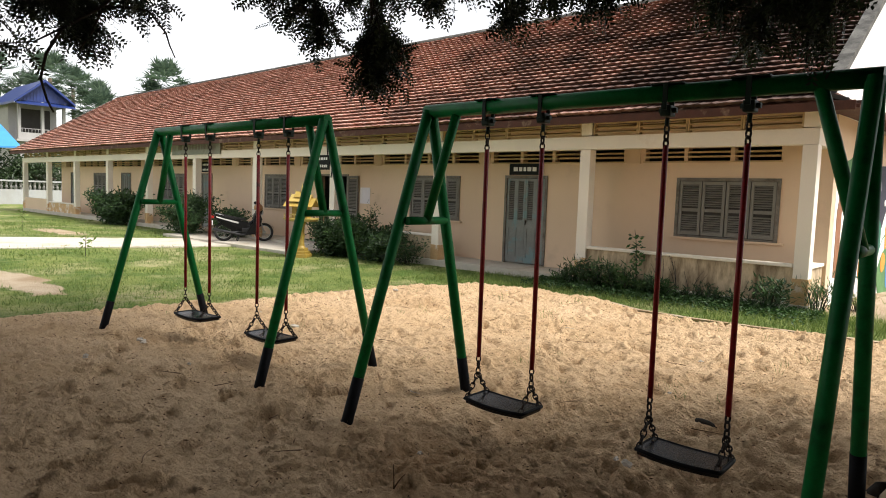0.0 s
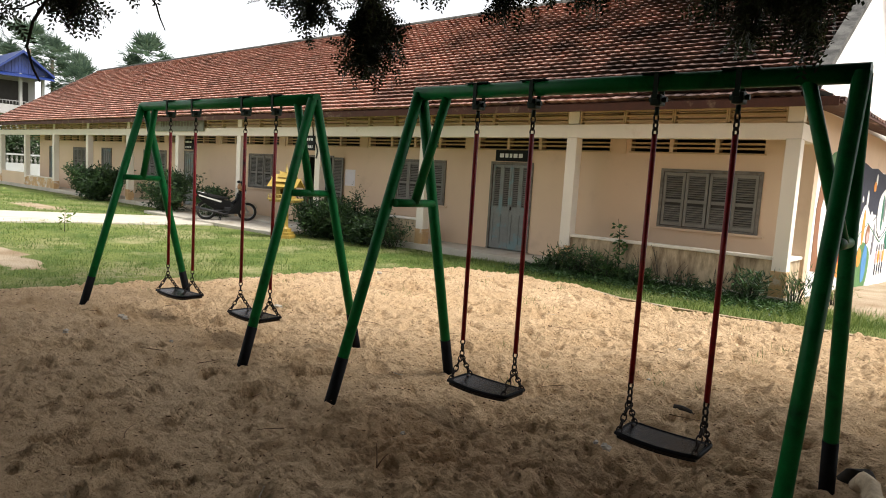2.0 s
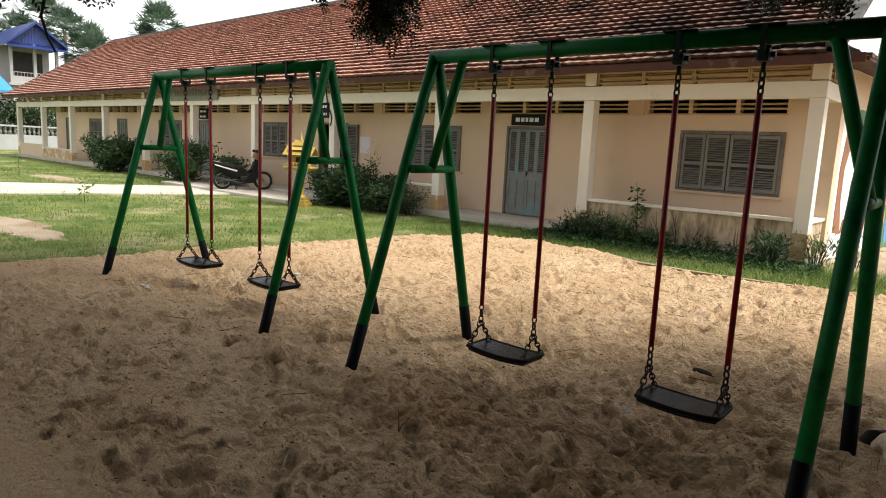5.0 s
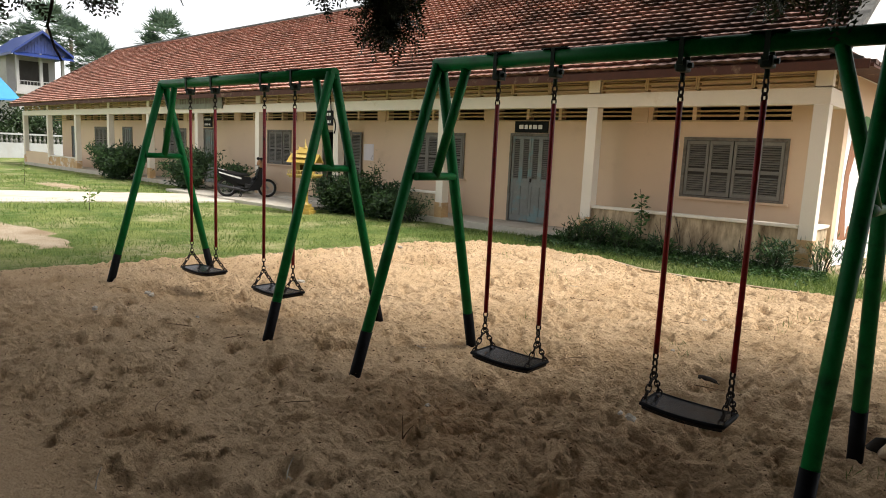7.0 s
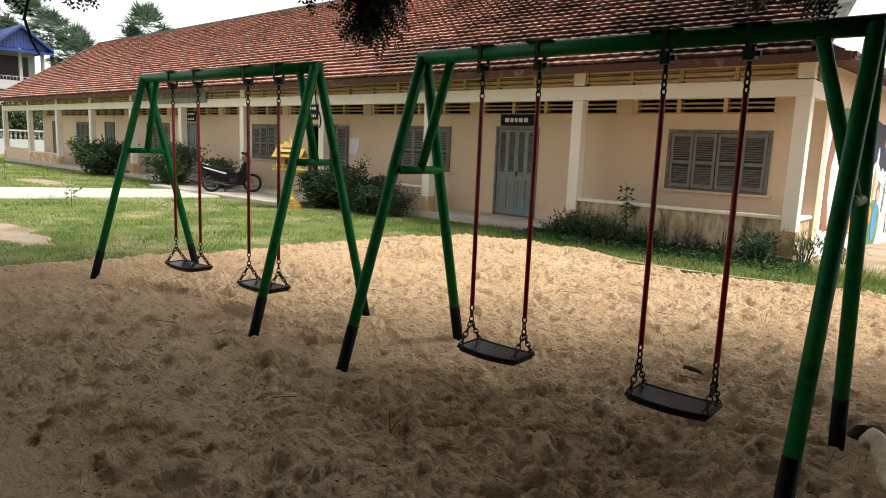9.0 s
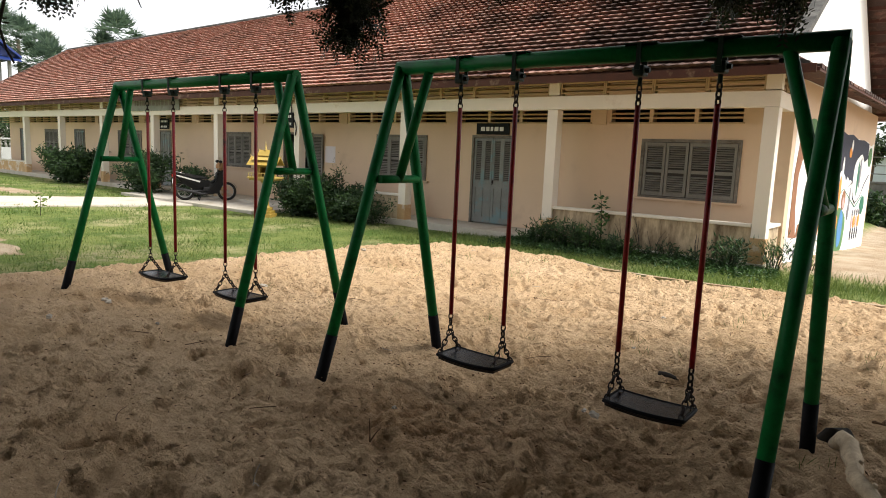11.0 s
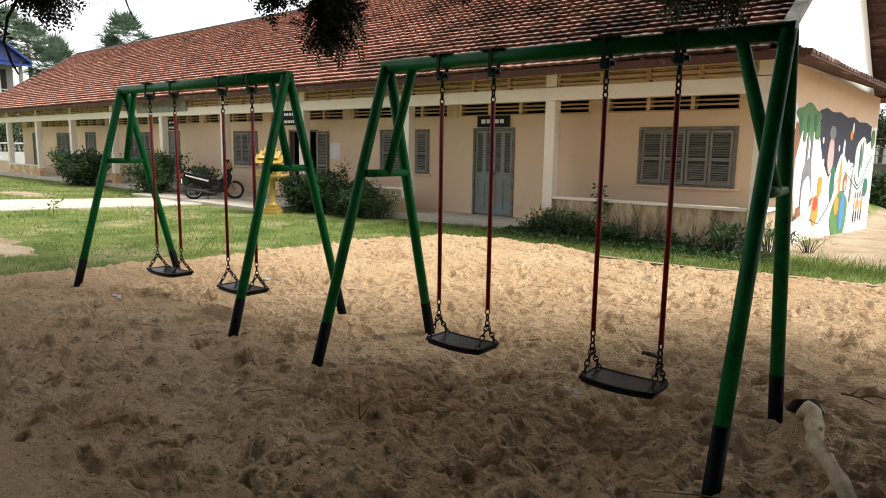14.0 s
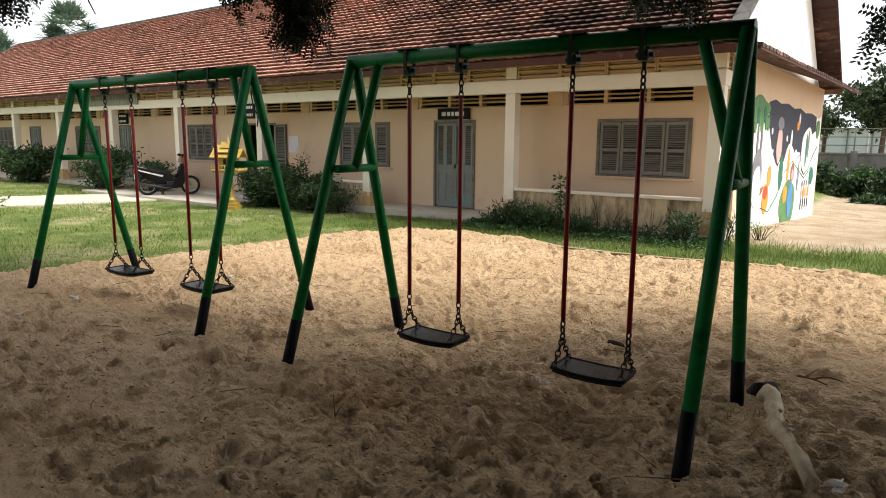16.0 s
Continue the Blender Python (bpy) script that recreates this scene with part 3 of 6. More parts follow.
def window(num, x0, x1, n):
    w = tagged(new("window_%d" % num), "closed grey louvred wooden shutters in a weathered frame", "window", kind="structure")
    f = 0.06
    bm = bmesh.new()
    box(bm, x0, -0.03, WZ0, x0 + f, 0.08, WZ1)
    box(bm, x1 - f, -0.03, WZ0, x1, 0.08, WZ1)
    box(bm, x0 + f, -0.028, WZ1 - f, x1 - f, 0.08, WZ1)
    box(bm, x0 + f, -0.028, WZ0, x1 - f, 0.08, WZ0 + 0.035)
    part("window_frame", bm, M_frame, w)
    bm = bmesh.new()
    box(bm, x0 - 0.10, -0.07, WZ0 - 0.045, x1 + 0.10, -0.002, WZ0 - 0.004, 0.008)
    part("window_sill", bm, M_wall, w)
    lw = (x1 - x0 - 2 * f) / n
    for k in range(n):
        bm = bmesh.new()
        y = -0.012 - 0.012 * (k % 2) - 0.006 * random.random()
        sw, spots = louvre_leaf(bm, x0 + f + k * lw + 0.008, x0 + f + (k + 1) * lw - 0.008, WZ0 + 0.045, WZ1 - f - 0.008, y, (0.47,))
        leaf = part("shutter", bm, M_shutter, w)
        add_slats(leaf, sw, spots, num <= 2)


for i, (a, b, n) in enumerate(WINDOWS):
    window(i + 1, a, b, n)


def door(num, x0, x1, is_open):
    d = tagged(new("door_%d" % num), "open dark doorway with its leaf folded against the wall" if is_open else "closed blue-grey double door with louvred upper half", "door", kind="structure")
    bm = bmesh.new()
    f = 0.06
    box(bm, x0, -0.03, 0.0, x0 + f, 0.09, DZ)
    box(bm, x1 - f, -0.03, 0.0, x1, 0.09, DZ)
    box(bm, x0 + f, -0.028, DZ - f, x1 - f, 0.09, DZ)
    part("door_frame", bm, M_frame, d)
    if is_open:
        bm = bmesh.new()
        sw, spots = louvre_leaf(bm, x1 + 0.02, x1 + 0.50, 0.03, DZ - 0.05, -0.07, (0.5,))
        add_slats(part("door_leaf", bm, M_shutter, d), sw, spots, False)
        return
    xm = (x0 + x1) / 2
    for k, (a, b) in enumerate(((x0 + f, xm), (xm, x1 - f))):
        bm = bmesh.new()
        a, b = a + 0.006, b - 0.006
        y = 0.0 - 0.008 * k
        m = (a + b) / 2
        zm = 0.98
        sl = [louvre_leaf(bm, p, q, zm, DZ - f - 0.01, y, ()) for p, q in ((a, m), (m, b))]
        box(bm, a, y, 0.02, b, y + 0.035, 0.16, 0.003)
        box(bm, a, y, zm - 0.12, b, y + 0.035, zm, 0.003)
        for p, q in ((a, a + 0.07), (m - 0.03, m + 0.03), (b - 0.07, b)):
            box(bm, p, y + 0.001, 0.16, q, y + 0.034, zm - 0.12)
        box(bm, a + 0.01, y + 0.016, 0.1, b - 0.01, y + 0.03, zm - 0.05)
        leaf = part("door_leaf", bm, M_door, d)
        for sw, spots in sl:
            add_slats(leaf, sw, spots, num == 1)
        if k:
            bm = bmesh.new()
            box(bm, a + 0.02, y - 0.025, 0.98, a + 0.05, y - 0.002, 1.06, 0.004)
            torus(bm, Matrix.Translation((a + 0.035, y - 0.03, 0.97)) @ Matrix.Rotation(math.pi / 2, 4, "X"), 0.02, 0.005)
            part("lock", bm, M_chain, leaf, "small dark padlock")


for i, dd in enumerate(DOORS):
    door(i + 1, *dd)


def board_sign(x0, x1, z0, z1, y, material, label, rows, bars):
    s = thing("sign", ((x0 + x1) / 2, y, z0), label, "sign")
    s.parent = None
    w, h = x1 - x0, z1 - z0
    bm = bmesh.new()
    box(bm, -w / 2, 0, 0, w / 2, 0.03, h, 0.004)
    part("board", bm, material, s)
    for r in range(rows):
        zc = h * (1 - (r + 0.5) / rows)
        hh = h / rows * 0.36
        x = -w * 0.36
        bm = bmesh.new()
        while x < w * 0.36:
            ww = random.uniform(0.5, 0.95) * bars
            box(bm, x, -0.006, zc - hh / 2, min(x + ww, w * 0.38), -0.001, zc + hh / 2)
            x += ww + 0.3 * bars
        part("lettering", bm, M_letter if material is M_sign else M_frame, s)
    return s


board_sign(0.10, 1.04, 2.135, 2.40, -0.06, M_sign, "small black sign with white lettering above the door", 1, 0.13)
board_sign(-6.20, -5.50, 2.20, 2.62, -1.17, M_sign, "black sign with two lines of white lettering", 2, 0.12)
board_sign(-15.2, -11.6, 2.75, 3.30, -1.19, M_board, "long grey-green name board under the eaves", 1, 0.22)
board_sign(-15.05, -14.4, 2.16, 2.55, -0.06, M_sign, "small black room sign over a door", 2, 0.12)
bm = bmesh.new()
box(bm, -5.46, -0.008, 1.25, -5.02, -0.003, 1.73)
single("notice", bm, M_paper, "pale printed notice pasted on the wall", "notice")

# ---- roof ----
EY, EZ, RY, RZ = -1.65, 3.20, 4.4, 7.02
SL = math.hypot(RY - EY, RZ - EZ)
U = Vector((0, (RY - EY) / SL, (RZ - EZ) / SL))
N = Vector((0, -U.z, U.y))
RX0, RX1 = -34.4, 7.12
bm = bmesh.new()
t = 0.09
prism(bm, [(EY, EZ), (RY, RZ), (RY, RZ - t), (EY + 0.02, EZ - t)], 0, RX0, RX1)
roof = part("roof", bm, M_fascia, school, "red terracotta tiled roof with dark mould stains")
bm = bmesh.new()
prism(bm, [(RY, RZ + 0.03), (RY + 6.05, EZ + 0.03), (RY + 6.05, EZ - 0.07), (RY, RZ - 0.08)], 0, RX0, 7.6)
part("back_slope", bm, M_tile, roof)
for k in range(16):
    q = 0.3 + k * 0.43
    y, z = RY + q * 0.845, RZ - q * 0.534
    bm = bmesh.new()
    box(bm, 7.04, y, z - 0.16, 7.58, y + 0.07, z - 0.075)
    part("batten", bm, M_fascia, roof)
bm = bmesh.new()
box(bm, RX0, EY - 0.03, EZ - 0.14, 7.55, EY - 0.002, EZ - 0.0, 0.004)
part("fascia", bm, M_fascia, roof, "red-brown eaves board")
bm = bmesh.new()
prism(bm, [(EY + 0.3, EZ + 0.16), (RY, RZ + 0.06), (RY, RZ + 0.17), (EY + 0.3, EZ + 0.30)], 0, RX1 - 0.12, RX1 + 0.10)
part("verge", bm, M_cement, roof, "grey mould-stained cement verge")
bm = bmesh.new()
tube(bm, [(RX0, RY, RZ + 0.02), (RX1 + 0.1, RY, RZ + 0.02)], 0.11, 10)
part("ridge", bm, M_cement, roof)
bm = bmesh.new()
prism(bm, [(EY + 0.02, EZ + 0.02), (RY, RZ + 0.05), (RY, RZ + 0.12), (EY + 0.02, EZ + 0.10)], 0, RX0 - 0.1, RX0 + 0.04)
part("verge", bm, M_cement, roof)
# lean-to eaves round the end wall
bm = bmesh.new()
top = [(6.9, EY, 3.235), (7.60, EY, 3.14), (8.08, 10.4, 3.14), (7.2, 10.4, 3.50), (6.99, -1.0, 3.52)]
va = [bm.verts.new(p) for p in top]
vb = [bm.verts.new((p[0], p[1], p[2] - 0.055)) for p in top]
bm.faces.new(va)
bm.faces.new(vb[::-1])
for i in range(5):
    bm.faces.new((va[i], vb[i], vb[(i + 1) % 5], va[(i + 1) % 5]))
part("lean_to", bm, M_fascia, roof)
bm = bmesh.new()
for k in range(49):
    y = EY + 0.02 + k * 0.245
    x = 7.58 + (8.08 - 7.60) * (y - EY) / 12.05
    box(bm, x - 0.16, y, 3.125 + 0.012 * random.random(), x + 0.035, y + 0.235, 3.175 + 0.02 * random.random())
part("eaves_edge", bm, M_tile, roof)
bm = bmesh.new()
prism(bm, [(7.0, EY - 0.02), (7.45, EY + 0.1), (7.06, EY + 0.9)], 2, 3.30, 3.36)
bmesh.ops.rotate(bm, verts=bm.verts, cent=(7.1, EY, 3.33), matrix=Matrix.Rotation(radians(18), 3, "Y"))
part("flashing", bm, M_dark, roof, "bent dark flashing at the roof corner")

TW, TR = 0.23, 31
EXPO = SL / TR


def tile_verts():
    """One interlocking tile with a rolled side and a thick lower lip, in (across, up, out)."""
    prof = [(0.0, 0.004), (0.04, 0.015), (0.08, 0.016), (0.12, 0.004), (0.23, 0.006)]
    low = [(x, -0.022 + 0.05 * (x - 0.11), z + 0.086) for x, z in prof]
    upp = [(x, EXPO + 0.03, z + 0.004) for x, z in prof]
    lip = [(x, 0.040, z + 0.002) for x, z in prof]
    vs = low + upp + lip
    fs = []
    for i in range(4):
        fs.append((i, i + 1, i + 6, i + 5))
        fs.append((10 + i, 11 + i, i + 1, i))
    return np.array(vs), fs


TV, TF = tile_verts()
ncol = int((RX1 - 0.1 - RX0) / TW)
tile_me = bpy.data.meshes.new("tile")
tile_me.from_pydata([tuple(v) for v in TV], [], TF)
tile_me.materials.append(M_tile)
slope = Matrix((Vector((1, 0, 0)), U, N)).transposed()
vv, ff = [], []
for r in range(TR):
    for c in range(ncol):
        x = RX1 - 0.1 - TW * (c + 1) + random.uniform(-0.006, 0.006)
        s = r * EXPO + random.uniform(-0.012, 0.012)
        o = Vector((x, EY, EZ)) + U * s + N * random.uniform(0.0, 0.012)
        rot = slope @ Matrix.Rotation(random.uniform(-0.03, 0.03), 3, "Z") @ Matrix.Rotation(random.uniform(-0.02, 0.02), 3, "Y")
        if c < 12 and r < 25:
            piece("tile", tile_me, roof, Matrix.Translation(o) @ rot.to_4x4())
        else:
            k = len(vv) * len(TV)
            vv.append(TV @ np.array(rot).T + np.array(o))
            ff += [tuple(k + i for i in f) for f in TF]
ob = raw("tile_field", np.concatenate(vv).tolist(), ff, M_tile, roof)
tagged(ob, kind="stuff")

# ================= swings =================


def link(bm, p, d, turn, size=0.043, r=0.0072):
    """One chain link at p along d."""
    z = Vector(d).normalized()
    x = z.orthogonal().normalized()
    x = Matrix.Rotation(turn, 3, z) @ x
    y = z.cross(x)
    m = Matrix((x * 0.62, z, y)).transposed().to_4x4()
    m.translation = p
    torus(bm, m, size * 0.62, r, 10, 6)


def chain(bm, a, b, step=0.046):
    a, b = Vector(a), Vector(b)
    n = max(2, round((b - a).length / step))
    for i in range(n):
        link(bm, a + (b - a) * (i + 0.5) / n, b - a, (i % 2) * math.pi / 2 + 0.3)


def swing_set(loc, rot, L, seats, shift, back=(0.02, 0.02)):
    s = thing("swing_set", loc, "green tubular steel swing frame with two black seats on red rods", "swing set", "playground swings")
    H, SP = 2.39, 0.65
    ZB = H - 0.05
    bm = bmesh.new()
    tube(bm, [(-L - 0.035, 0, ZB), (L + 0.035, 0, ZB)], 0.051, 18)
    part("beam", bm, M_green, s)
    for e in (-1, 1):
        for f in (-1, 1):
            bm = bmesh.new()
            top, foot = Vector((e * L, f * 0.02, ZB)), Vector((e * (L + 0.03) + (shift[e > 0] if f < 0 else back[e > 0]), f * SP, -0.12))
            foot += (foot - top).normalized() * 0.16
            tube(bm, [top, foot], 0.042, 14)
            leg = part("leg", bm, M_green, s)
            d = (top - foot).normalized()
            bm = bmesh.new()
            tube(bm, [foot, foot + d * 0.62], 0.0445, 14)
            part("foot_band", bm, M_black, leg, "black painted foot")
        zc = 1.50
        yc = SP * (ZB - zc) / (ZB + 0.12)
        bm = bmesh.new()
        tube(bm, [(e * L, -yc, zc), (e * L, yc, zc)], 0.032, 12)
        part("crossbar", bm, M_green, s)
        bm = bmesh.new()
        tube(bm, [(e * L, 0, zc), (e * (L - (0.235 if e > 0 else 0.27)), 0, ZB - 0.02)], 0.036, 12)
        part("strut", bm, M_green, s)
    for a, b in seats:
        for x in (a, b):
            bm = bmesh.new()
            box(bm, x - 0.10, -0.045, ZB + 0.047, x + 0.10, 0.045, ZB + 0.056, 0.003)
            for y in (-0.053, 0.053):
                box(bm, x - 0.014, y - 0.004, ZB - 0.10, x + 0.014, y + 0.004, ZB + 0.05)
            box(bm, x - 0.032, -0.040, ZB - 0.135, x + 0.032, 0.040, ZB - 0.07, 0.010)
            tube(bm, [(x - 0.05, 0, ZB - 0.10), (x + 0.055, 0, ZB - 0.10)], 0.016, 8)
            tube(bm, [(x, 0, ZB - 0.19), (x, 0, ZB - 0.14)], 0.014, 8)
            part("hanger", bm, M_hanger, s, "dark green clamp with a bearing")
            bm = bmesh.new()
            chain(bm, (x, 0, 2.03), (x, 0, 2.155))
            part("upper_chain", bm, M_chain, s)
            bm = bmesh.new()
            tube(bm, [(x, 0, 0.525), (x, 0, 2.04)], 0.0165, 10)
            part("rod", bm, M_red, s, "dark red painted hanger rod")
            bm = bmesh.new()
            chain(bm, (x, 0, 0.40), (x, 0, 0.535))
            for y in (-0.125, 0.125):
                chain(bm, (x, 0, 0.405), (x, y, 0.235))
            part("chain", bm, M_chain, s)
        # seat: a slightly sagging rubber slab with a thick rounded rim
        xm, hw = (a + b) / 2, (b - a) / 2 + 0.015
        bm = bmesh.new()
        nx, ny = 12, 6
        def grid(z0, inset):
            g = []
            for i in range(nx + 1):
                row = []
                for j in range(ny + 1):
                    u, v = 2 * i / nx - 1, 2 * j / ny - 1
                    w = 0.125 * (1 + 0.10 * (1 - u * u)) - inset
                    row.append(bm.verts.new((xm + u * (hw - inset), v * w, z0 - 0.012 * (1 - u * u))))
                g.append(row)
            return g
        g1, g2 = grid(0.245, 0.0), grid(0.205, 0.006)
        for i in range(nx):
            for j in range(ny):
                bm.faces.new((g1[i][j], g1[i + 1][j], g1[i + 1][j + 1], g1[i][j + 1]))
                bm.faces.new((g2[i][j + 1], g2[i + 1][j + 1], g2[i + 1][j], g2[i][j]))
        rim1 = [g1[i][0] for i in range(nx + 1)] + [g1[nx][j] for j in range(1, ny + 1)] + [g1[i][ny] for i in range(nx - 1, -1, -1)] + [g1[0][j] for j in range(ny - 1, 0, -1)]
        rim2 = [g2[i][0] for i in range(nx + 1)] + [g2[nx][j] for j in range(1, ny + 1)] + [g2[i][ny] for i in range(nx - 1, -1, -1)] + [g2[0][j] for j in range(ny - 1, 0, -1)]
        for i in range(len(rim1)):
            k = (i + 1) % len(rim1)
            bm.faces.new((rim2[i], rim2[k], rim1[k], rim1[i]))
        seat = part("seat", bm, M_rubber, s, "worn black rubber swing seat")
        bm = bmesh.new()
        loop = []
        for k in range(33):
            q = 2 * math.pi * k / 32
            u, v = math.cos(q), math.sin(q)
            m = max(abs(u), abs(v))
            u, v = u / m, v / m
            loop.append((xm + u * hw, v * 0.125 * (1 + 0.10 * (1 - u * u)), 0.238 - 0.012 * (1 - u * u)))
        tube(bm, loop, 0.013, 8, caps=False)
        part("rim", bm, M_black, seat)
    s.matrix_world = Matrix.Translation(loc) @ Matrix.Rotation(rot, 4, "Z")
    return s


M_hanger = mat("dark_green_iron", (0.004, 0.016, 0.008), 0.6, 0.3, 10, 60, 0.2, 0.003, spec=0.2)
swing_set((7.575, -9.20, -0.112), radians(1.2), 1.448, ((-0.885, -0.42), (0.43, 0.885)), (-0.15, -0.07), (-0.01, -0.035))
swing_set((3.285, -9.29, -0.112), radians(2.2), 1.54, ((-0.92, -0.40), (0.51, 1.0)), (-0.10, -0.10))

# ================= mural on the end wall =================
M_navy = mat("navy_mural_paint", (0.022, 0.024, 0.045), 0.7, 0.2, 3)
M_mgreen = mat("green_mural_paint", (0.10, 0.24, 0.08), 0.7, 0.25, 4)
M_mdgreen = mat("deep_green_mural_paint", (0.02, 0.16, 0.09), 0.7, 0.2, 4)
M_mbrown = mat("brown_mural_paint", (0.30, 0.13, 0.06), 0.7, 0.25, 4)
M_morange = mat("orange_mural_paint", (0.78, 0.30, 0.04), 0.7, 0.15, 4)
M_mred = mat("red_mural_paint", (0.55, 0.06, 0.03), 0.7, 0.15, 4)
M_mgrey = mat("grey_mural_paint", (0.20, 0.20, 0.22), 0.7, 0.2, 4)
M_mblue = mat("blue_mural_paint", (0.08, 0.26, 0.55), 0.7, 0.2, 4)
M_mpink = mat("pink_mural_paint", (0.62, 0.40, 0.38), 0.7, 0.15, 4)
M_mwhite = mat("white_mural_paint", (0.83, 0.83, 0.80), 0.7, 0.03, 2, stain=(0.62, 0.42, 0.28), stain_at=(0.70, 0.9))


def painted(name, pts, material, off):
    """A painted shape on the end wall, given as (along, up)."""
    bm = bmesh.new()
    f = bm.faces.new([bm.verts.new((end_x(y) + off, y, z)) for y, z in pts])
    r = bmesh.ops.extrude_face_region(bm, geom=[f])
    for v in r["geom"]:
        if isinstance(v, bmesh.types.BMVert):
            v.co.x -= off - 0.001
    bmesh.ops.recalc_face_normals(bm, faces=bm.faces)
    return bm


def blob(cy, cz, ry, rz, n=24, lump=0.0, ph=0.0):
    return [(cy + ry * math.cos(a) * (1 + lump * math.sin(5 * a + ph)), cz + rz * math.sin(a) * (1 + lump * math.sin(5 * a + ph))) for a in (2 * math.pi * k / n for k in range(n))]


mural = thing("mural", (0, 0, 0), "colourful painted mural on white ground covering the end wall", "mural")
ragged = [(9.35 - 0.09 * k * 1.0, 2.42 + 0.06 * math.sin(k * 1.7) + 0.03 * math.sin(k * 4.1)) for k in range(0, 97, 3)]
part("ground_coat", painted("m", [(0.25, -0.12), (9.5, -0.55)] + [(9.5, 2.42)] + ragged + [(0.5, 2.55), (0.25, 2.4)], M_mwhite, 0.004), M_mwhite, mural)
part("night_sky", painted("m", [(8.6, 2.40), (8.7, 2.0), (7.9, 1.85), (7.0, 1.55), (6.6, 1.25), (5.9, 1.5), (5.2, 1.1), (4.5, 0.95), (3.6, 1.15), (3.0, 1.5), (2.55, 2.0), (2.4, 2.5), (3.0, 2.58), (3.6, 2.52), (4.4, 2.56), (5.2, 2.48), (6.0, 2.52), (6.8, 2.43), (7.7, 2.46)], M_navy, 0.008), M_navy, mural)
part("tree_crown", painted("m", blob(1.55, 2.30, 0.95, 0.27, 30, 0.12), M_mgreen, 0.012), M_mgreen, mural)
part("trunk_shape", painted("m", [(0.45, 0.35), (1.0, 0.3), (0.75, 0.9), (0.72, 1.5), (1.1, 2.1), (0.6, 2.2), (0.4, 1.5)], M_mbrown, 0.0125), M_mbrown, mural)
part("branch_shape", painted("m", [(1.0, 0.30), (2.3, 0.55), (2.5, 0.72), (1.1, 0.55)], M_mbrown, 0.013), M_mbrown, mural)
MURAL_LOWER = [
    ("grey_shape", (1.75, 0.92, 0.42, 0.60), M_mgrey, 0.016),
    ("pale_belly", (1.75, 0.72, 0.36, 0.44), M_mwhite, 0.020),
    ("grey_shape", (1.58, 1.72, 0.07, 0.32), M_mgrey, 0.017),
    ("grey_shape", (1.92, 1.72, 0.07, 0.32), M_mgrey, 0.017),
    ("pink_shape", (3.75, 1.58, 0.30, 0.40), M_mpink, 0.016),
    ("grey_shape", (3.75, 2.08, 0.32, 0.15), M_mgrey, 0.018),
    ("orange_shape", (2.72, 0.42, 0.30, 0.34), M_morange, 0.016),
    ("orange_shape", (2.95, 0.92, 0.20, 0.22), M_morange, 0.017),
    ("red_shape", (2.66, 0.56, 0.20, 0.15), M_mred, 0.020),
    ("cloud", (5.1, 1.10, 0.62, 0.52), M_mwhite, 0.012),
    ("cloud", (4.2, 0.85, 0.50, 0.40), M_mwhite, 0.0125),
    ("cloud", (7.5, 1.45, 0.85, 0.62), M_mwhite, 0.012),
    ("cloud", (6.3, 1.05, 0.55, 0.35), M_mwhite, 0.0125),
    ("green_disc", (5.3, 0.12, 0.95, 0.62), M_mgreen, 0.016),
    ("leaf_shape", (4.15, 0.95, 0.24, 0.42), M_mdgreen, 0.018),
    ("orange_shape", (5.0, 1.10, 0.14, 0.40), M_morange, 0.020),
]
MURAL_UPPER = [
    ("blue_shape", (5.55, 0.22, 0.30, 0.46), M_mblue, 0.022),
    ("yellow_shape", (4.85, 0.40, 0.24, 0.22), M_morange, 0.022),
    ("brown_shape", (5.62, 0.92, 0.24, 0.24), M_mbrown, 0.020),
    ("pale_shape", (5.62, 0.86, 0.13, 0.14), M_mpink, 0.023),
    ("leaf_shape", (7.35, 1.45, 0.14, 0.46), M_mdgreen, 0.016),
    ("leaf_shape", (7.62, 1.60, 0.12, 0.40), M_mgrey, 0.017),
    ("leaf_shape", (8.55, 0.72, 0.34, 0.25), M_mdgreen, 0.016),
    ("leaf_shape", (9.0, 2.05, 0.28, 0.26), M_mgreen, 0.016),
    ("pale_star", (5.9, 2.08, 0.16, 0.12), M_morange, 0.014),
    ("pale_star", (6.05, 2.25, 0.10, 0.14), M_mwhite, 0.014),
    ("pale_star", (2.9, 1.9, 0.07, 0.07), M_mwhite, 0.014),
    ("pale_star", (3.1, 1.45, 0.06, 0.06), M_mwhite, 0.014),
    ("pale_star", (4.6, 1.75, 0.07, 0.07), M_mwhite, 0.014),
    ("pale_petal", (5.15, 1.72, 0.10, 0.24), M_mwhite, 0.014),
    ("grey_shape", (6.45, 0.80, 0.12, 0.42), M_mgrey, 0.018),
]
# a row of small upright dabs low on the wall
for k in range(4):
    y = 7.25 + 0.34 * k
    MURAL_UPPER += [("dark_shape", (y, -0.02, 0.07, 0.16), M_navy, 0.016), ("yellow_shape", (y, 0.30, 0.12, 0.17), M_morange if k % 2 else M_mpink, 0.017), ("grey_shape", (y, 0.55, 0.08, 0.09), M_mgrey, 0.018)]
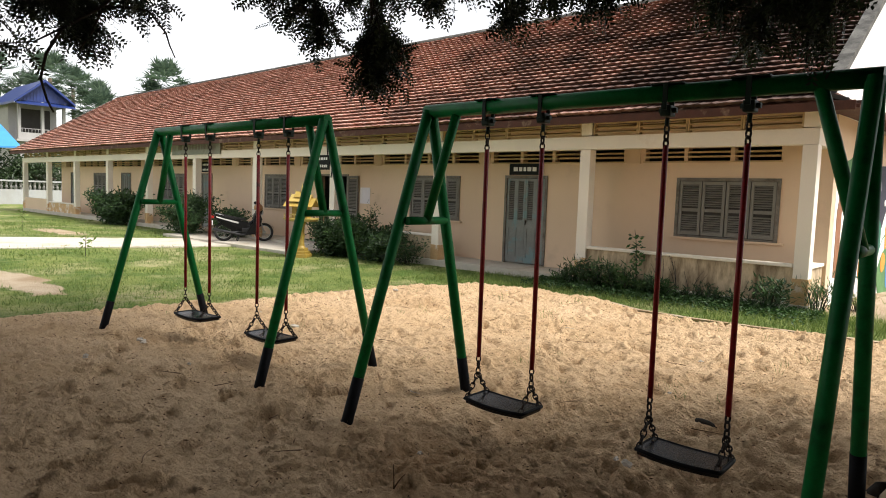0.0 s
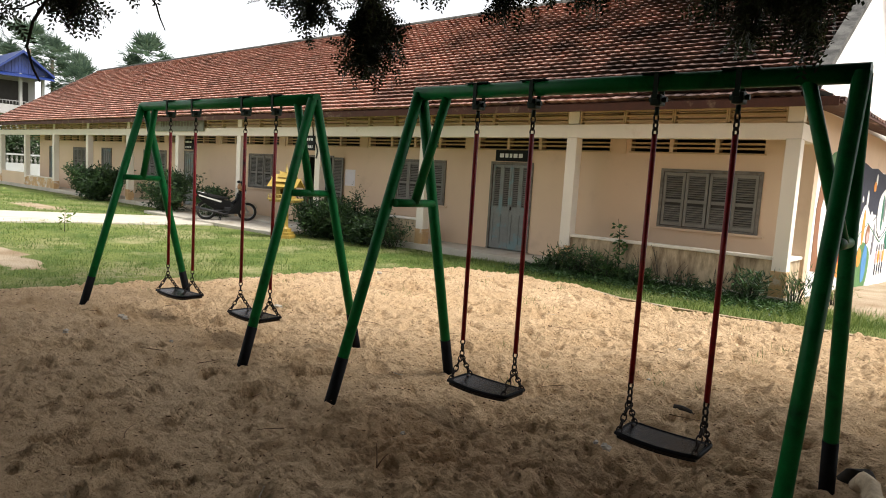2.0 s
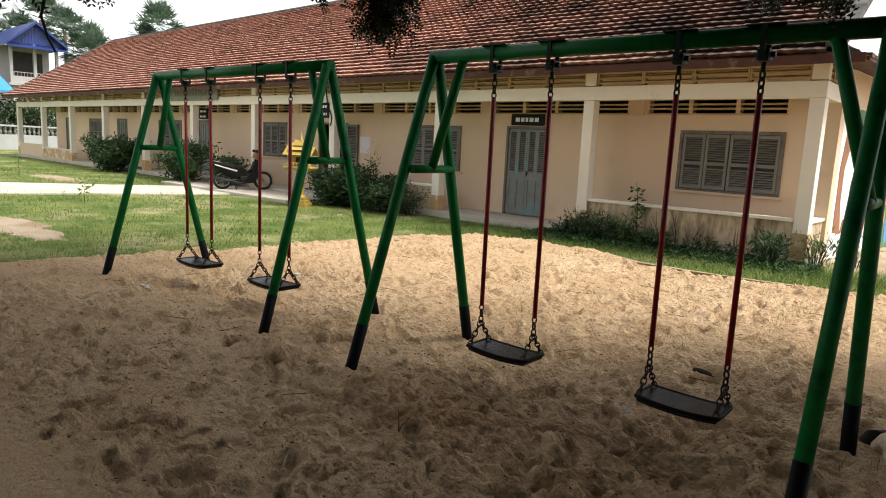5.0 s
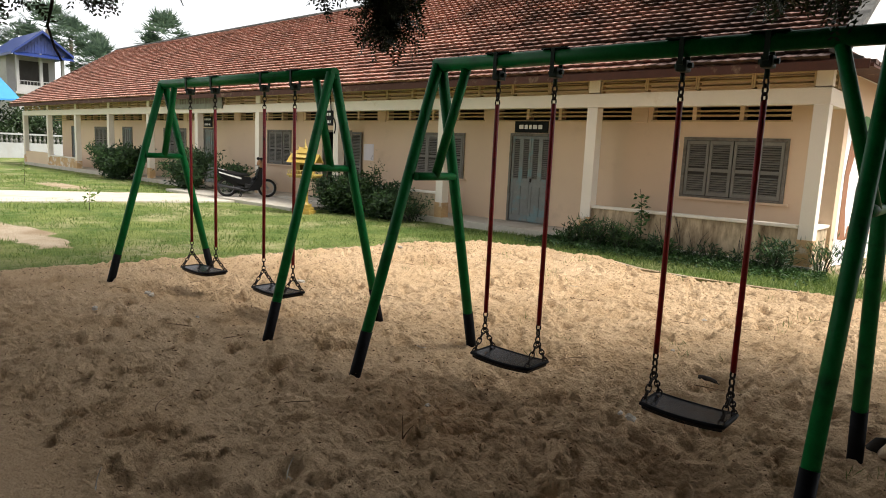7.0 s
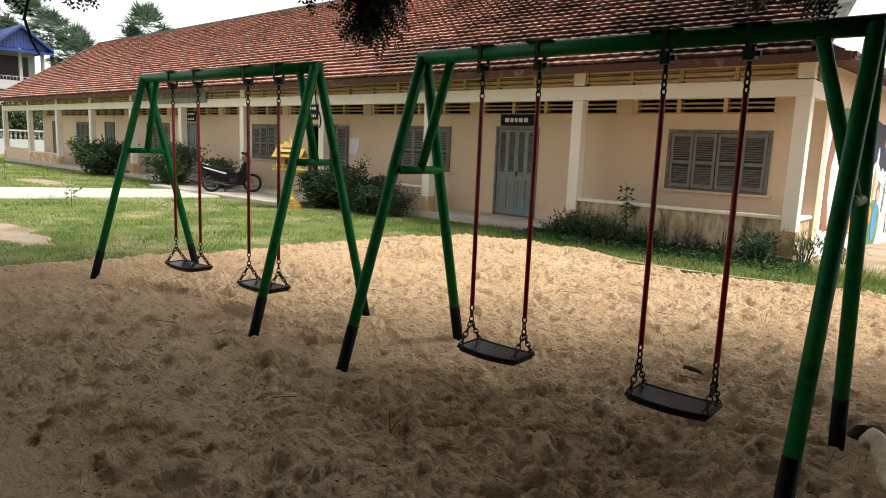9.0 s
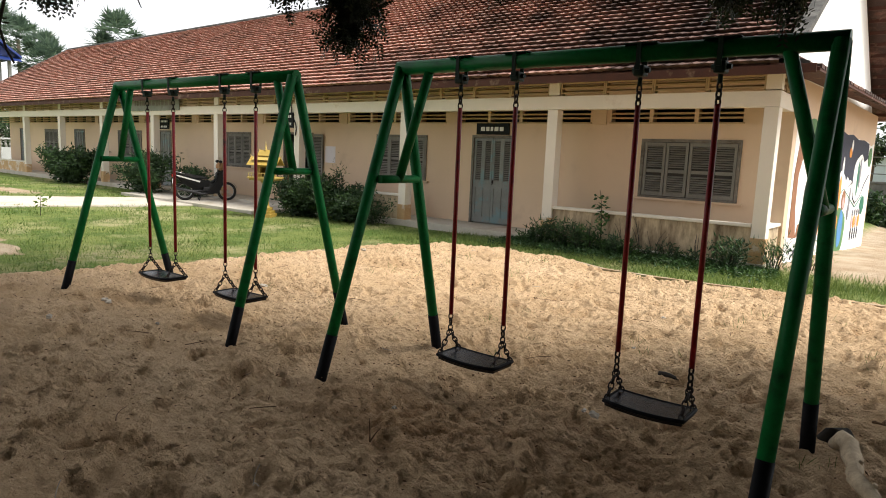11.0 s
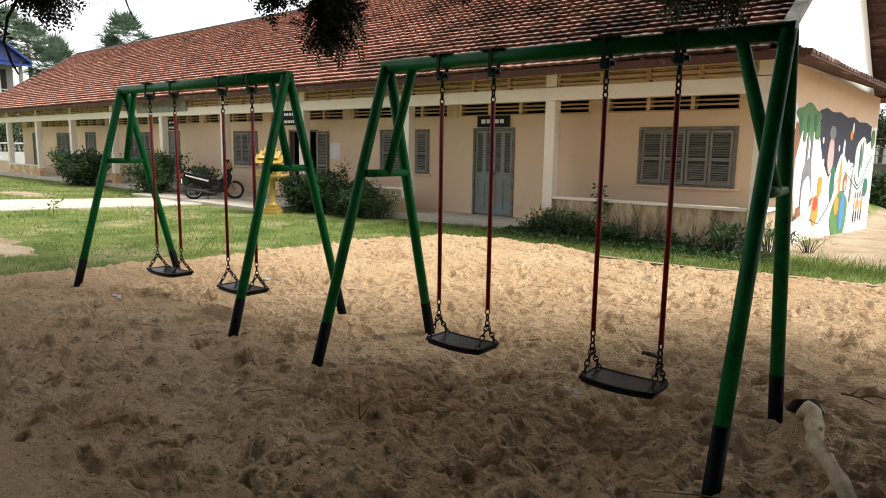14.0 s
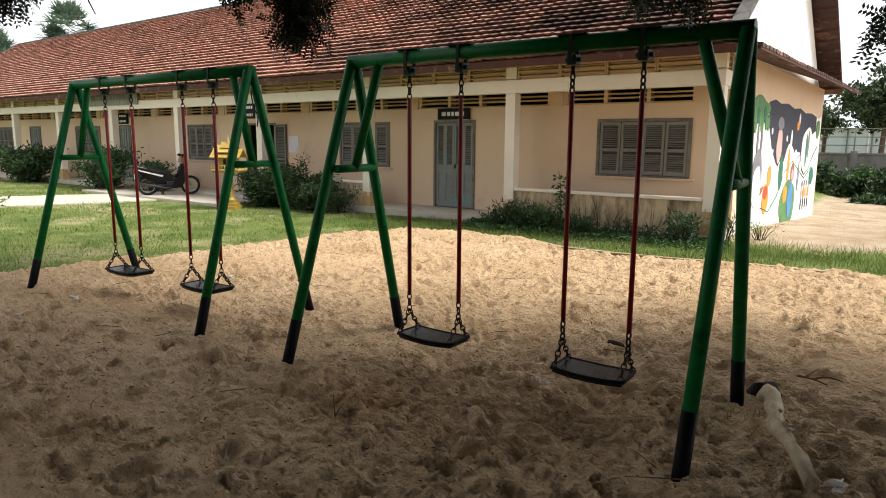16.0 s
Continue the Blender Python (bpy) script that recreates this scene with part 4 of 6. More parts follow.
# leaves painted round the tree crown
for k in range(9):
    MURAL_UPPER.append(("leaf_shape", (0.9 + 0.19 * k, 2.12 + 0.12 * math.sin(2.3 * k), 0.11, 0.17), M_mgreen if k % 3 else M_mdgreen, 0.015 + 0.0005 * k))
for nm, args, m, off in MURAL_LOWER + MURAL_UPPER:
    part(nm, painted("m", blob(*args, 22, 0.04, args[0]), m, off), m, mural)
bm = bmesh.new()
tube(bm, [(end_x(y) + 0.012, y, z) for y, z in ((2.3, 0.25), (3.1, 0.1), (3.9, 0.4), (4.6, 0.95), (5.5, 1.2), (6.6, 0.9), (7.4, 0.7), (8.4, 1.0))], 0.012, 6)
part("stem_line", bm, M_mdgreen, mural)
bm = bmesh.new()
tube(bm, [(end_x(y) + 0.012, y, z) for y, z in ((6.1, 1.25), (6.5, 1.35), (6.9, 0.95), (7.3, 0.80), (7.9, 0.95), (8.5, 1.30), (9.1, 1.55))], 0.012, 6)
part("stem_line", bm, M_navy, mural)
for y0, z0 in ((0.62, 0.02), (0.75, -0.10), (0.95, -0.02), (1.05, -0.14)):
    bm = bmesh.new()
    tube(bm, [(end_x(y) + 0.008, y, z) for y, z in ((y0, z0), (y0 + 0.12, z0 + 0.10), (y0 + 0.34, z0 + 0.02))], 0.014, 6)
    part("scribble", bm, M_navy, mural)
# bare plaster where the paint stops above the ground
low = [(0.25 + 0.31 * k, -0.20 - 0.045 * 0.31 * k + 0.05 * math.sin(k * 1.9) + 0.03 * math.sin(k * 4.7)) for k in range(31)]
part("bare_base", painted("m", [(9.55, -0.69), (0.25, -0.69)] + low, M_plinth, 0.010), M_plinth, mural, "peeling rust-stained plaster at the wall's foot")

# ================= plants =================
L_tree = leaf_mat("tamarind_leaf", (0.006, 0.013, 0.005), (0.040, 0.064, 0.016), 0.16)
L_shrub = leaf_mat("shrub_leaf", (0.010, 0.032, 0.009), (0.080, 0.160, 0.044), 0.2)
L_weed = leaf_mat("weed_leaf", (0.018, 0.060, 0.012), (0.085, 0.170, 0.036), 0.25)
L_palm = leaf_mat("palm_frond", (0.070, 0.115, 0.080), (0.20, 0.28, 0.18), 0.5)
L_far = leaf_mat("distant_leaf", (0.020, 0.042, 0.012), (0.060, 0.105, 0.030), 0.2)
L_grass = leaf_mat("grass_blade", (0.10, 0.17, 0.030), (0.30, 0.36, 0.10), 0.35)
M_bark = mat("grey_brown_bark", (0.12, 0.09, 0.065), 0.95, 0.3, 6, 40, 0.7, 0.01)
M_twig = mat("dark_twig", (0.026, 0.020, 0.015), 0.9, 0.3, 10)


def leaf_field(name, P, D, W, length, width, material, parent, fold=0.25, stuff=True):
    """Many small leaves: at P, along D, with side W; each a folded pair of quads' halves."""
    P, D, W = np.asarray(P), np.asarray(D), np.asarray(W)
    n = len(P)
    length, width = np.broadcast_to(length, n)[:, None], np.broadcast_to(width, n)[:, None]
    Nn = np.cross(D, W)
    v = np.stack([P, P + D * length * 0.45 + W * width * 0.5 + Nn * width * fold, P + D * length, P + D * length * 0.45 - W * width * 0.5 + Nn * width * fold], 1)
    idx = np.arange(n)[:, None] * 4
    f = np.concatenate([idx + np.array([0, 1, 2]), idx + np.array([0, 2, 3])], 0)
    ob = raw(name, v.reshape(-1, 3).tolist(), f.tolist(), material, parent)
    if stuff:
        tagged(ob, kind="stuff")
    return ob


def unit(a):
    return a / np.maximum(np.linalg.norm(a, axis=-1, keepdims=True), 1e-6)


def rand_dirs(n):
    return unit(rng.normal(size=(n, 3)))


def perp(D):
    return unit(np.cross(D, rand_dirs(len(D))))


def bez(a, b, c, n=8):
    a, b, c = Vector(a), Vector(b), Vector(c)
    return [a * (1 - t) ** 2 + b * 2 * t * (1 - t) + c * t * t for t in (k / n for k in range(n + 1))]


# ---- the tree over the camera ----
shade_tree = thing("shade_tree", (0, 0, 0), "large tamarind tree with fine feathery leaves overhanging the sand", "tree")
bm = bmesh.new()
tube(bm, bez((12.9, -15.9, -0.5), (12.7, -15.6, 1.6), (12.3, -15.1, 3.4), 8), 0.42, 14, 0.26)
part("trunk", bm, M_bark, shade_tree)
FORK = Vector((12.3, -15.1, 3.3))
# where the hanging sprays end, with their spread in metres and number of twigs
WEST_SPRAYS = [
    ((5.80, -12.02, 2.22), (0.10, 0.14, 0.06), 12), ((5.94, -11.70, 2.48), (0.16, 0.18, 0.09), 26), ((6.04, -11.45, 2.51), (0.11, 0.12, 0.07), 14),
    ((5.94, -11.61, 2.31), (0.09, 0.11, 0.06), 16), ((5.90, -11.87, 2.52), (0.18, 0.18, 0.10), 26), ((5.90, -11.62, 2.72), (0.24, 0.24, 0.08), 20),
]
MIDDLE_SPRAYS = [
    ((6.44, -10.78, 2.63), (0.14, 0.14, 0.08), 18), ((6.74, -10.44, 2.73), (0.22, 0.20, 0.09), 36), ((6.53, -10.60, 2.50), (0.10, 0.10, 0.06), 16),
    ((6.73, -10.32, 2.36), (0.10, 0.10, 0.08), 26), ((6.70, -10.30, 2.23), (0.07, 0.07, 0.05), 14), ((7.16, -10.28, 2.68), (0.20, 0.14, 0.07), 26),
    ((7.57, -10.15, 2.49), (0.08, 0.07, 0.05), 12), ((7.80, -10.04, 2.63), (0.20, 0.12, 0.06), 24), ((8.03, -9.99, 2.54), (0.11, 0.09, 0.05), 10),
]
EAST_SPRAYS = [
    ((8.52, -9.87, 2.50), (0.08, 0.07, 0.06), 8), ((8.59, -9.86, 2.55), (0.09, 0.08, 0.06), 7), ((8.71, -9.79, 2.43), (0.08, 0.07, 0.06), 8), ((8.82, -9.79, 2.53), (0.09, 0.08, 0.06), 7),
    ((8.92, -9.73, 2.41), (0.07, 0.06, 0.06), 8), ((8.67, -9.78, 2.33), (0.06, 0.06, 0.05), 7), ((8.84, -9.73, 2.30), (0.06, 0.06, 0.05), 7),
    ((9.73, -9.66, 2.16), (0.05, 0.05, 0.05), 3), ((9.68, -9.66, 2.04), (0.05, 0.05, 0.05), 3),
]
# bare branches that show between the leaves
BRANCHES = [
    ([(6.30, -11.30, 2.95), (6.18, -11.48, 2.64), (6.09, -11.60, 2.48), (6.00, -11.76, 2.35), (5.96, -11.82, 2.22), (5.94, -11.84, 2.10), (5.93, -11.81, 2.00), (5.93, -11.78, 1.94)], 0.012),
    ([(6.09, -11.60, 2.48), (6.17, -11.41, 2.49), (6.18, -11.32, 2.39), (6.18, -11.30, 2.33), (6.18, -11.27, 2.27)], 0.007),
    ([(6.00, -11.76, 2.35), (5.96, -11.87, 2.27), (5.91, -12.00, 2.24)], 0.006),
    ([(6.12, -11.57, 2.56), (6.04, -11.64, 2.34), (6.01, -11.69, 2.25)], 0.008),
    ([(8.86, -9.90, 2.85), (8.85, -9.80, 2.60), (8.86, -9.75, 2.40), (8.85, -9.73, 2.22)], 0.012),
    ([(8.50, -9.95, 2.80), (8.58, -9.86, 2.60), (8.52, -9.87, 2.46)], 0.009),
    ([(6.85, -10.45, 3.00), (6.76, -10.38, 2.62), (6.71, -10.31, 2.24)], 0.010),
]
stems = bmesh.new()
LP, LD, LW = [], [], []


def pinnate(p, d, n=5, ln=0.105):
    """One feathery leaf: pairs of leaflets along a stalk."""
    d = d.normalized()
    side = d.cross(Vector((rng.normal(), rng.normal(), rng.normal()))).normalized()
    for k in range(n):
        q = p + d * ln * (0.15 + 0.85 * k / n) + Vector((0, 0, -0.015 * (k / n) ** 2))
        for s in (-1, 1):
            LP.append(q)
            LD.append((side * s + d * 0.35 + Vector((0, 0, -0.15))).normalized())
            LW.append(d)


for ci, (c, spread, ntw) in enumerate(WEST_SPRAYS + MIDDLE_SPRAYS + EAST_SPRAYS):
    c = Vector(c)
    anchor = c + Vector((0.25, -0.3, 0.75))
    limb = part("limb", (lambda b: (tube(b, bez(FORK, (FORK + anchor) / 2 + Vector((0, 0, 1.6)), anchor, 10), 0.085 if ci % 3 == 0 else 0.05, 8, 0.018), b)[1])(bmesh.new()), M_bark, shade_tree)
    hub = bez(anchor, anchor + Vector((-0.1, 0.1, -0.35)), c, 6)
    tube(stems, hub, 0.012, 6, 0.004)
    for k in range(int(ntw * 1.35)):
        e = c + Vector([float(rng.normal()) * s * 0.75 for s in spread])
        a = hub[rng.integers(3, 7)]
        tw = bez(a, (a + e) / 2 + Vector((float(rng.normal()) * 0.05, float(rng.normal()) * 0.05, 0.06)), e, 5)
        tube(stems, tw, 0.0035, 4, 0.0012, caps=False)
        for j in range(9):
            t = 0.25 + 0.75 * j / 8
            i = min(4, int(t * 5))
            p = tw[i].lerp(tw[i + 1], t * 5 - i)
            d = (tw[i + 1] - tw[i]).normalized() + Vector([float(v) for v in rng.normal(size=3)]) * 0.9 + Vector((0, 0, -0.15))
            pinnate(p, d)
for pts, r in BRANCHES:
    part("branch", (lambda b: (tube(b, pts, r, 7, r * 0.4), b)[1])(bmesh.new()), M_twig, shade_tree)
tagged(part("twig_work", stems, M_twig, shade_tree), kind="stuff")
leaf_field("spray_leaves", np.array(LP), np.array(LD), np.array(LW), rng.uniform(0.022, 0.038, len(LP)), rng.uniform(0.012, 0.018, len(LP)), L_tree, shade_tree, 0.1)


def crown(n):
    """The rest of the crown above and behind, out of view and shading the sand: clumps of small leaves with gaps
    between them.
    """
    cl = []
    while len(cl) < 700:
        p = np.array([rng.uniform(-1.5, 20), rng.uniform(-24, -9.0), rng.uniform(2.6, 10.0)])
        d = math.hypot(p[0] - 9.7, p[1] + 13.0)
        ahead = -(p[0] - 9.7) * 0.62 + (p[1] + 13.0) * 0.78
        low = 3.0 + 0.60 * d if ahead > -2 else 2.4
        q = ((p[0] - 10.2) / 9.4) ** 2 + ((p[1] + 15.6) / 7.2) ** 2 + ((p[2] - 4.8) / 5.0) ** 2
        if p[2] > low and 0.1 < q < 1.0 and not (p[0] < 6.5 and p[1] > -11.5):
            cl.append(p)
    # boughs drooping low behind the viewer, unseen, added to block light from behind
    while len(cl) < 1150:
        a, d = rng.uniform(-1.5, 1.5), rng.uniform(3.5, 9.0)
        p = np.array([9.7 + d * (0.62 * math.cos(a) + 0.78 * math.sin(a)), -13.0 + d * (-0.78 * math.cos(a) + 0.62 * math.sin(a)), rng.uniform(0.7, 6.0)])
        cl.append(p)
    # unseen crown side over the end of the swings, added to shade the sand
    while len(cl) < 1750:
        p = np.array([rng.uniform(10.5, 17.5), rng.uniform(-14.0, -6.2), rng.uniform(3.2, 8.5)])
        if rng.uniform() < 1.25 - 0.13 * (p[1] + 14):
            cl.append(p)
    # high boughs above the swings, out of view, added to darken the sand
    while len(cl) < 1860:
        p = np.array([rng.uniform(4.0, 10.5), rng.uniform(-11.5, -7.2), rng.uniform(6.0, 10.0)])
        if p[2] > 3.1 + 0.62 * math.hypot(p[0] - 9.7, p[1] + 13.0):
            cl.append(p)
    cl = np.array(cl)
    k = rng.integers(0, len(cl), n)
    P = cl[k] + rng.normal(size=(n, 3)) * np.array([0.55, 0.55, 0.22])
    D = rand_dirs(n)
    D[:, 2] -= 0.3
    D = unit(D)
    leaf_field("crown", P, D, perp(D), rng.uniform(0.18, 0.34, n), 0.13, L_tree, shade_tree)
    for c in cl[::34]:
        bm = bmesh.new()
        tube(bm, bez(FORK, (FORK + Vector(c)) / 2 + Vector((0, 0, 0.8)), c, 7), 0.09, 7, 0.02)
        part("limb", bm, M_bark, shade_tree)


crown(290000)


def shrub(loc, w, d, h, n, size, label, material=None, name="shrub", group="", stems=9, aspect=0.28, upright=0.5):
    """A bush: stems that fan out, with leaves set along and round them."""
    s = thing(name, loc, label, "plant", group)
    bm = bmesh.new()
    P, D = [], []
    per = max(1, n // stems)
    for k in range(stems):
        e = Vector((float(rng.uniform(-w, w)) / 2, float(rng.uniform(-d, d)) / 2, h * float(rng.uniform(0.55, 1.05))))
        b = bez((e.x * 0.25, e.y * 0.25, -0.05), (e.x * 0.5, e.y * 0.5, e.z * 0.7), e, 6)
        tube(bm, b, 0.010, 5, 0.003, caps=False)
        for _ in range(per):
            t = float(rng.uniform(0.12, 1.0)) ** 0.8 * 5.999
            i = int(t)
            p = b[i].lerp(b[i + 1], t - i)
            sp = 0.16 * min(w, 1.2)
            P.append((p.x + float(rng.normal()) * sp, p.y + float(rng.normal()) * sp * min(1, d / w + 0.3), max(0.02, p.z + float(rng.normal()) * 0.10 * h)))
            D.append((float(rng.normal()), float(rng.normal()), float(rng.normal()) * 0.6 + upright))
    tagged(part("stem_work", bm, M_twig, s), kind="stuff")
    D = unit(np.array(D))
    leaf_field("leaves", np.array(P), D, perp(D), rng.uniform(0.6, 1.25, len(P)) * size, size * aspect, material or L_shrub, s)
    return s


G = GZ
shrub((-4.35, -1.75, G), 2.1, 1.0, 0.95, 9000, 0.15, "dense dark green oleander shrub before the verandah", stems=26)
shrub((-2.75, -1.65, G), 1.3, 0.8, 0.80, 4600, 0.14, "dense dark green oleander shrub beside the low wall", stems=16)
shrub((-3.15, -1.55, G), 0.5, 0.4, 1.30, 260, 0.11, "taller shoots rising from the shrubs", stems=6)
shrub((-1.75, -1.60, G), 0.8, 0.6, 0.62, 700, 0.10, "thin straggling shrub at the end of the low wall", stems=10)
shrub((-19.4, -1.7, G), 3.0, 1.4, 1.25, 8000, 0.20, "broad dark shrub before the far verandah", stems=28)
shrub((-10.3, -1.45, -0.07), 2.2, 0.5, 0.85, 3000, 0.16, "low dark hedge along the verandah behind the motorbike", stems=20)
shrub((-12.7, -1.9, G), 2.4, 1.1, 1.25, 6000, 0.22, "dark shrub with long drooping leaves near the motorbike", stems=18, aspect=0.2)
for k in range(19):
    x = 2.55 + 0.125 * k + random.uniform(-0.05, 0.05)
    h = (0.26 + 0.20 * math.sin(min(1.0, (x - 2.3) / 1.2) * 1.7)) * random.uniform(0.7, 1.3) if x < 4.1 else random.uniform(0.2, 0.36)
    shrub((x, -1.36 - random.uniform(0, 0.25), G), 0.34, 0.3, h, 150, 0.14, "leafy dark green weeds growing against the verandah wall", L_weed if k % 3 == 0 else L_shrub, "weed", "weeds along the wall", 5, 0.17, 0.7)
for x, h in ((5.15, 0.24), (5.45, 0.34), (5.62, 0.22), (5.9, 0.26), (6.1, 0.22)):
    shrub((x, -1.38, G), 0.36, 0.3, h, 110, 0.12, "low leafy weeds growing against the verandah wall", L_shrub, "weed", "weeds along the wall", 6, 0.2, 0.7)
shrub((6.52, -1.48, G), 0.5, 0.35, 0.50, 480, 0.13, "leafy green weeds growing at the corner column", L_shrub, "weed", "weeds along the wall", 12, 0.22, 0.9)
shrub((7.15, -1.15, G), 0.6, 0.5, 0.62, 420, 0.13, "tall yellowish weeds by the building's corner", L_weed, "weed", "weeds along the wall", 14, 0.12, 1.3)
shrub((7.5, 0.2, G), 0.5, 0.6, 0.32, 260, 0.12, "ragged grass tuft below the mural", L_grass, "weed", "weeds along the wall", 14, 0.08, 1.3)
# the young tree that climbs past the coping
sap = thing("sapling", (4.05, -1.24, G), "thin climbing sapling with broad pale leaves against the wall", "plant")
bm = bmesh.new()
st = bez((0, 0, -0.05), (0.08, 0, 0.6), (-0.05, 0.0, 1.22), 8)
tube(bm, st, 0.012, 6, 0.004)
P, D = [], []
for k in range(60):
    t = random.uniform(0.45, 1.0) * 7.99
    p = st[int(t)]
    P.append((p.x + random.gauss(0, 0.06), p.y + random.gauss(0, 0.05), p.z + random.gauss(0, 0.05)))
    D.append((random.gauss(0, 1), random.gauss(0, 0.7), random.gauss(-0.2, 0.5)))
part("stem", bm, M_twig, sap)
D = unit(np.array(D))
leaf_field("leaves", np.array(P), D, perp(D), rng.uniform(0.09, 0.16, len(P)), 0.055, L_weed, sap, 0.15)
# bare creeper stems on the low wall
for x0, hh in ((4.55, 0.62), (4.85, 0.7), (5.15, 0.55), (5.9, 0.5), (6.2, 0.42)):
    cr = thing("creeper", (x0, -1.12, G), "bare brown creeper stems on the low wall", "plant", "creepers on the wall")
    bm = bmesh.new()
    for k in range(4):
        e = Vector((random.uniform(-0.28, 0.28), -0.01, hh * random.uniform(0.7, 1.15)))
        tube(bm, bez((0, -0.02, -0.05), (e.x * 0.2 + random.uniform(-0.1, 0.1), -0.025, e.z * 0.6), e, 6), 0.008, 5, 0.003)
    tagged(part("stem_work", bm, M_twig, cr), kind="stuff")


def small_plant(x, y, h):
    s = thing("seedling", (x, y, G), "single young sapling standing in the grass", "plant", "seedlings in the grass")
    bm = bmesh.new()
    tube(bm, [(0, 0, -0.03), (0.02, 0, h)], 0.008, 5, 0.004)
    part("stem", bm, M_twig, s)
    P = [(random.gauss(0, 0.10), random.gauss(0, 0.10), h * random.uniform(0.35, 1.05)) for _ in range(22)]
    D = unit(np.array([(random.gauss(0, 1), random.gauss(0, 1), random.gauss(0.3, 0.4)) for _ in P]))
    leaf_field("leaves", np.array(P), D, perp(D), 0.15, 0.05, L_grass, s)


for a in ((-6.9, -7.2, 0.5), (-16.2, -6.0, 0.7), (-14.0, -7.7, 0.5)):
    small_plant(*a)


# grass blades, thickest where the turf meets the sand and the wall
def blades(n, x0, x1, y0, y1, h0, h1, w):
    x, y = rng.uniform(x0, x1, n), rng.uniform(y0, y1, n)
    keep = (sand_mask(x, y) < 0.25) & (bare_mask(x, y) < rng.uniform(0.2, 0.9, n)) & (vnoise(x * 0.9, y * 0.9, 21) + 0.5 * vnoise(x * 3, y * 3, 22) > rng.uniform(0.2, 1.0, n))
    keep &= ~((x < -8.0) & (x > -13.4) & (y > -9.0) & (np.abs(x + 10.7 - (y + 5) * 0.42) < 1.7))
    x, y = x[keep], y[keep]
    n = len(x)
    z = ground_z(x, y) - 0.01
    h = rng.uniform(h0, h1, n)
    a = rng.uniform(0, 2 * math.pi, n)
    lean = rng.normal(size=(n, 2)) * 0.45
    b0 = np.stack([x - np.cos(a) * w, y - np.sin(a) * w, z], -1)
    b1 = np.stack([x + np.cos(a) * w, y + np.sin(a) * w, z], -1)
    tp = np.stack([x + lean[:, 0] * h, y + lean[:, 1] * h, z + h], -1)
    return np.stack([b0, b1, tp], 1).reshape(-1, 3)


V = np.concatenate([
    blades(30000, 0.2, 12.0, -3.4, -1.2, 0.03, 0.13, 0.006), blades(12000, 7.0, 13.0, -2.5, 3.0, 0.04, 0.20, 0.006), blades(1600, 7.0, 12.0, -2.4, -0.6, 0.10, 0.26, 0.005),
    blades(34000, -6.5, 2.5, -11.5, -1.3, 0.02, 0.085, 0.007), blades(26000, -24, -6.5, -13, -1.3, 0.03, 0.10, 0.012)])
F = np.arange(len(V)).reshape(-1, 3)
tagged(raw("grass", V.tolist(), F.tolist(), L_grass), "patchy short green lawn grass", "grass", kind="stuff")
# ground cover creeping between the weeds and the sand
n = 9000
x, y = rng.uniform(2.0, 7.3, n), -1.22 - np.abs(rng.normal(size=n)) * 0.40
P = np.stack([x, y, ground_z(x, y) + rng.uniform(0.01, 0.12, n)], -1)
D = unit(np.stack([rng.normal(size=n), rng.normal(size=n), np.abs(rng.normal(size=n)) * 0.4], -1))
ob = leaf_field("ground_cover", P, D, perp(D), rng.uniform(0.04, 0.08, n), 0.035, L_weed, None)
tagged(ob, "low creeping leafy weeds along the verandah wall", "weeds", kind="stuff")

# ================= motorbike =================
M_bikeblack = mat("black_bike_paint", (0.008, 0.008, 0.010), 0.35, 0.2, 6, 50, 0.05, spec=0.25)
M_tyre = mat("tyre_rubber", (0.018, 0.017, 0.016), 0.85, 0.3, 10, 60, 0.3, 0.003)
M_chrome = mat("dull_chrome", (0.55, 0.55, 0.54), 0.3, 0.15, 8, 40, 0.05, metal=1.0)
M_engine = mat("grey_engine_metal", (0.035, 0.035, 0.038), 0.5, 0.3, 8, 40, 0.2, 0.003, metal=0.4)
M_bred = mat("red_lamp_plastic", (0.30, 0.015, 0.012), 0.25, 0.1)
M_lens = mat("clear_lamp_plastic", (0.60, 0.60, 0.58), 0.15, 0.05)
M_leather = mat("tan_bag_cloth", (0.32, 0.17, 0.08), 0.8, 0.2, 8)


